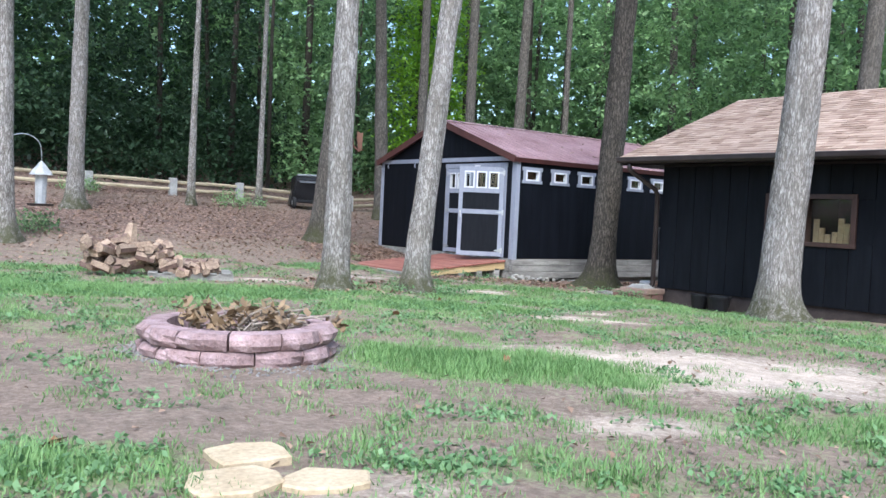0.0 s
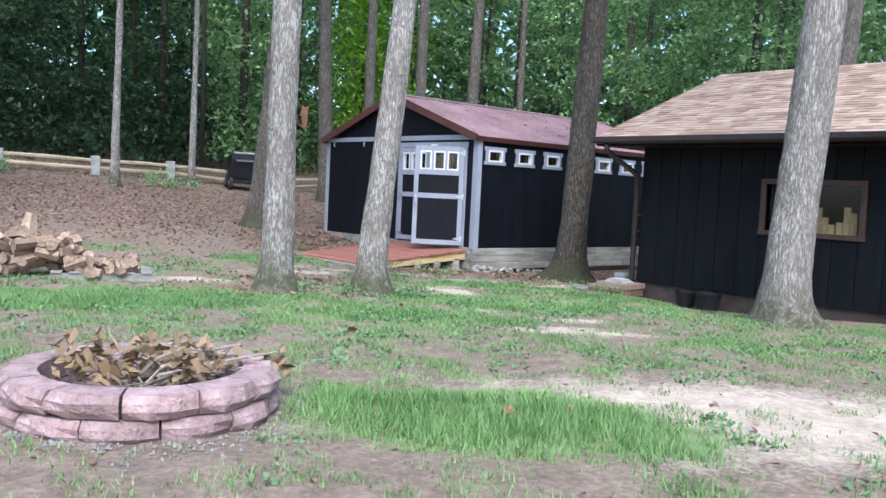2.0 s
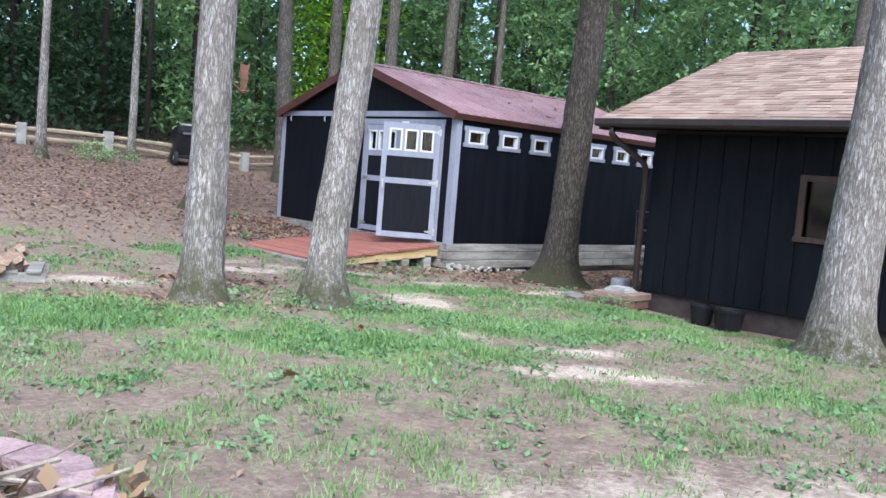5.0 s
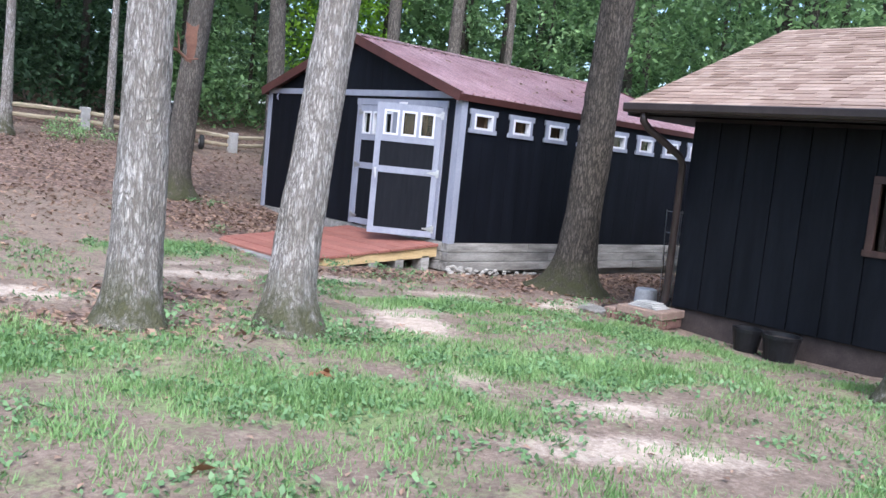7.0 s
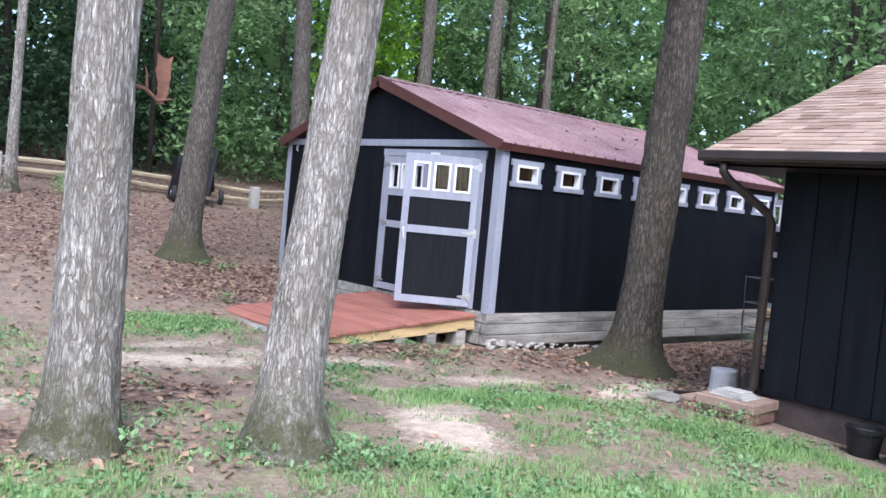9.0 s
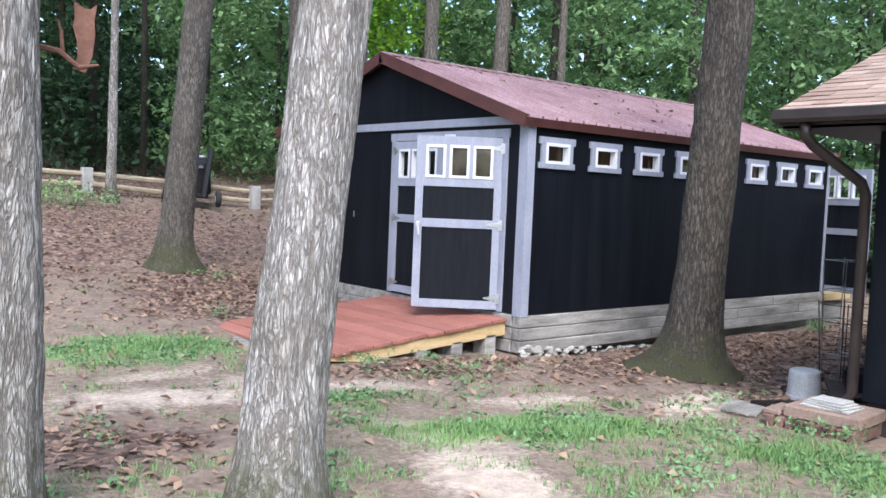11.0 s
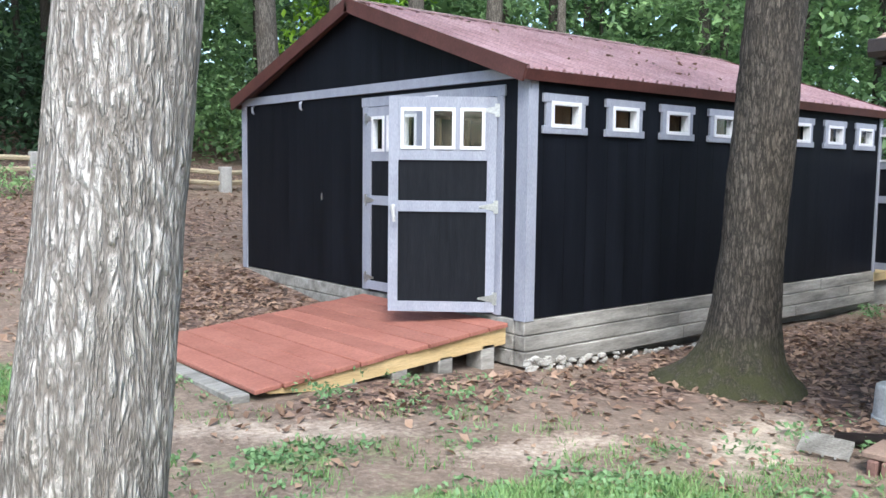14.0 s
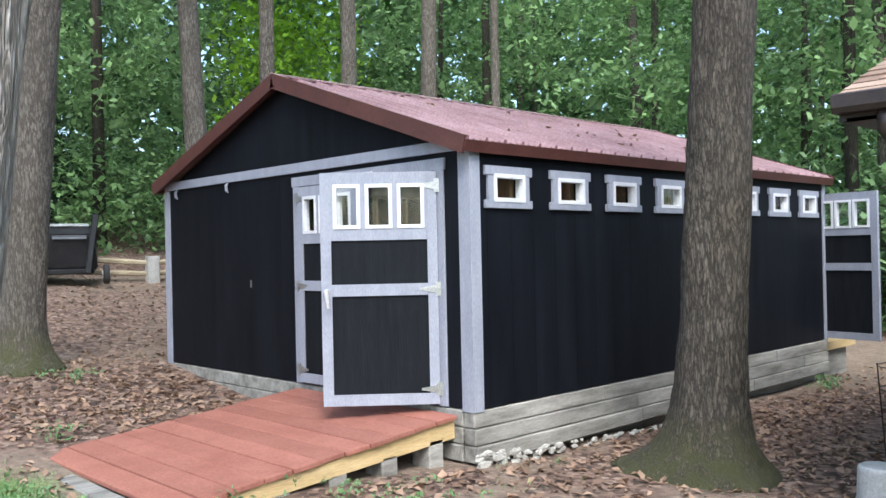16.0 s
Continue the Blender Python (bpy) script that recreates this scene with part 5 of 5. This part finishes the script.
# ---- grass, weeds, shrubs and fallen leaves ----
def top(x, y):
    return ground_z(x, y) + 0.035 * noise.noise((x * 0.9, y * 0.9, 0)) + 0.012 * noise.noise((x * 4, y * 4, 3))


def clear(x, y):
    """Whether nothing built stands here."""
    return not (math.hypot(x - 2.30, y - 6.25) < 0.83 or (12.0 < x < 19.3 and 13.9 < y < 19.5) or (9.4 < x < 12.2 and 14.0 < y < 16.6) or (x > 12.5 and y < 10.4))


def build_growth():
    rnd = np.random.RandomState(11)
    pts = rnd.uniform((-3, 0, 0), (13, 20, 1), (1000000, 3))
    a = cover(pts[:, 0], pts[:, 1])[0]
    pts = np.column_stack([pts, a])[a + 0.45 > 0.3 + 0.75 * pts[:, 2]]
    verts, faces = [], []
    for x, y, q, a in pts:
        if len(faces) > 270000:
            break
        k = a + 0.5 * noise.noise((x * 2.2, y * 2.2, 7)) + 0.25 * noise.noise((x * 7, y * 7, 1))
        near = 1.0 if y < 12 else 0.6
        if k * near < 0.16 + 0.75 * q or not clear(x, y):
            continue
        h = (0.025 + 0.06 * min(1, max(0, k)) ** 1.5) * (0.6 + 0.8 * rnd.random_sample())
        b, w = rnd.uniform(0, 6.28), 0.0035 + 0.003 * rnd.random_sample()
        c, sn_ = math.cos(b), math.sin(b)
        z, bend = top(x, y) - 0.005, h * rnd.uniform(0.2, 1.1)
        i = len(verts)
        verts += [(x - w * sn_, y + w * c, z), (x + w * sn_, y - w * c, z), (x + bend * c, y + bend * sn_, z + h)]
        faces.append((i, i + 1, i + 2))
    me = bpy.data.meshes.new("grass")
    me.from_pydata(verts, [], faces)
    me.materials.append(M_grass)
    tagged(new("grass", me), "thin patchy green grass over bare soil", "grass", kind="stuff")
    # low broad-leaved weeds
    c = []
    pts = rnd.uniform((-2, 0.5, 0), (13, 16, 1), (40000, 3))
    for (x, y, q), a in zip(pts, cover(pts[:, 0], pts[:, 1])[0]):
        a += 0.6 * noise.noise((x * 1.5, y * 1.5, 20))
        if a > 0.3 + 0.75 * q and clear(x, y) and math.hypot(x - 4.0, y - 5.0) > 1.3:
            c.append((x, y, top(x, y) + 0.03))
    c = c[:5200]
    for cx, cy, n, r in ((7.5, 10.22, 34, 0.25), (6.75, 10.6, 18, 0.3), (6.35, 11.0, 14, 0.2), (12.2, 11.4, 14, 0.35), (11.8, 10.2, 16, 0.3), (9.9, 13.9, 14, 0.25), (10.6, 13.75, 14, 0.4), (18.6, 13.75, 20, 0.2), (11.0, 13.2, 10, 0.4), (12.0, 10.3, 12, 0.4), (10.7, 18.9, 12, 0.3), (9.75, 16.8, 8, 0.15), (11.4, 11.2, 12, 0.4)):
        for _ in range(n):
            x, y = cx + rnd.normal(0, r * 0.6), cy + rnd.normal(0, r * 0.6)
            c.append((x, y, top(x, y) + rnd.uniform(0.03, 0.16)))
    me = leaf_mesh("weeds", c, 11, 0.085, 0.044, rnd, 0.2)
    me.materials.append(M_weed)
    tagged(new("weeds", me), "low broad-leaved green weeds", "weeds", kind="stuff")
    # shrubs
    for x, y, r, h in ((3.45, 19.9, 0.5, 0.5), (10.75, 25.6, 0.9, 0.55), (6.3, 27.0, 0.6, 0.5)):
        z = ground_z(x, y)
        e = empty("shrub", x, y, z, "low spreading dark green shrub", "shrub", "shrubs")
        s = Shape()
        c = []
        for k in range(26):
            a, q = rnd.uniform(0, 6.28), r * math.sqrt(rnd.random_sample())
            p = (x + q * math.cos(a), y + q * math.sin(a), z + h * rnd.uniform(0.3, 1.0) * (1 - 0.4 * q / r))
            c.append(p)
            s.tube([(x + 0.1 * q * math.cos(a), y, z - 0.03), p], [0.008, 0.003], 4)
        s.make("stems", M_stick, e)
        me = leaf_mesh("leaves", c, 26, 0.2, 0.08, rnd, 0.5)
        me.materials.append(M_leaf)
        under(new("leaves", me), e)
    # fallen leaves
    verts, faces = [], []
    pts = rnd.uniform((-3, 0, 0), (21, 29, 1), (150000, 3))
    for (x, y, q), a in zip(pts, cover(pts[:, 0], pts[:, 1])[2]):
        a = 0.03 + a * (0.75 if y < 20 else 0.28)
        if q > a or not clear(x, y) or len(faces) > 40000:
            continue
        L, b = rnd.uniform(0.025, 0.06 if y < 10 else 0.085), rnd.uniform(0, 6.28)
        d, s = np.array((math.cos(b), math.sin(b), rnd.normal(0, 0.3))), np.array((-math.sin(b), math.cos(b), rnd.normal(0, 0.3)))
        p = np.array((x, y, top(x, y) + 0.012))
        i = len(verts)
        up = np.array((0, 0, L * 0.25))
        verts += [tuple(p - d * L * 0.6), tuple(p + s * L * 0.4 + up), tuple(p + d * L * 0.6 + up * 0.5), tuple(p - s * L * 0.4 + up)]
        faces += [(i, i + 1, i + 2, i + 3)]
    me = bpy.data.meshes.new("fallen_leaves")
    me.from_pydata(verts, [], faces)
    me.materials.append(M_litter)
    tagged(new("fallen_leaves", me), "brown fallen leaves strewn over the dirt", "leaves", kind="stuff")

    for x, y in ((6.5, 9.24), (6.56, 9.21), (4.1, 5.0), (0.35, 3.9), (5.0, 8.0)):
        me = leaf_mesh("fallen_leaf", [(x, y, top(x, y) + 0.04)], 3, 0.03, 0.13, rnd, 0.4)
        me.materials.append(M_orange)
        tagged(new("fallen_leaf", me), "curled orange-brown fallen leaf on the grass", "leaf", "fallen leaves")
    # leaves caught on the metal roof
    c = []
    for cx, n, r in ((13.4, 5, 0.15), (15.4, 14, 0.4), (16.9, 8, 0.4), (14.3, 4, 0.3)):
        for _ in range(n):
            x, y = cx + rnd.normal(0, r), 14.2 + rnd.uniform(0.2, 2.2)
            c.append((x, y, 3.0 + (y - SY0 + 0.1) * PITCH + 0.02))
    me = leaf_mesh("roof_leaves", c, 5, 0.09, 0.07, rnd, 0.08)
    me.materials.append(M_litter)
    tagged(new("roof_leaves", me), "dry leaves scattered on the maroon metal roof", "leaves", kind="stuff")


build_growth()
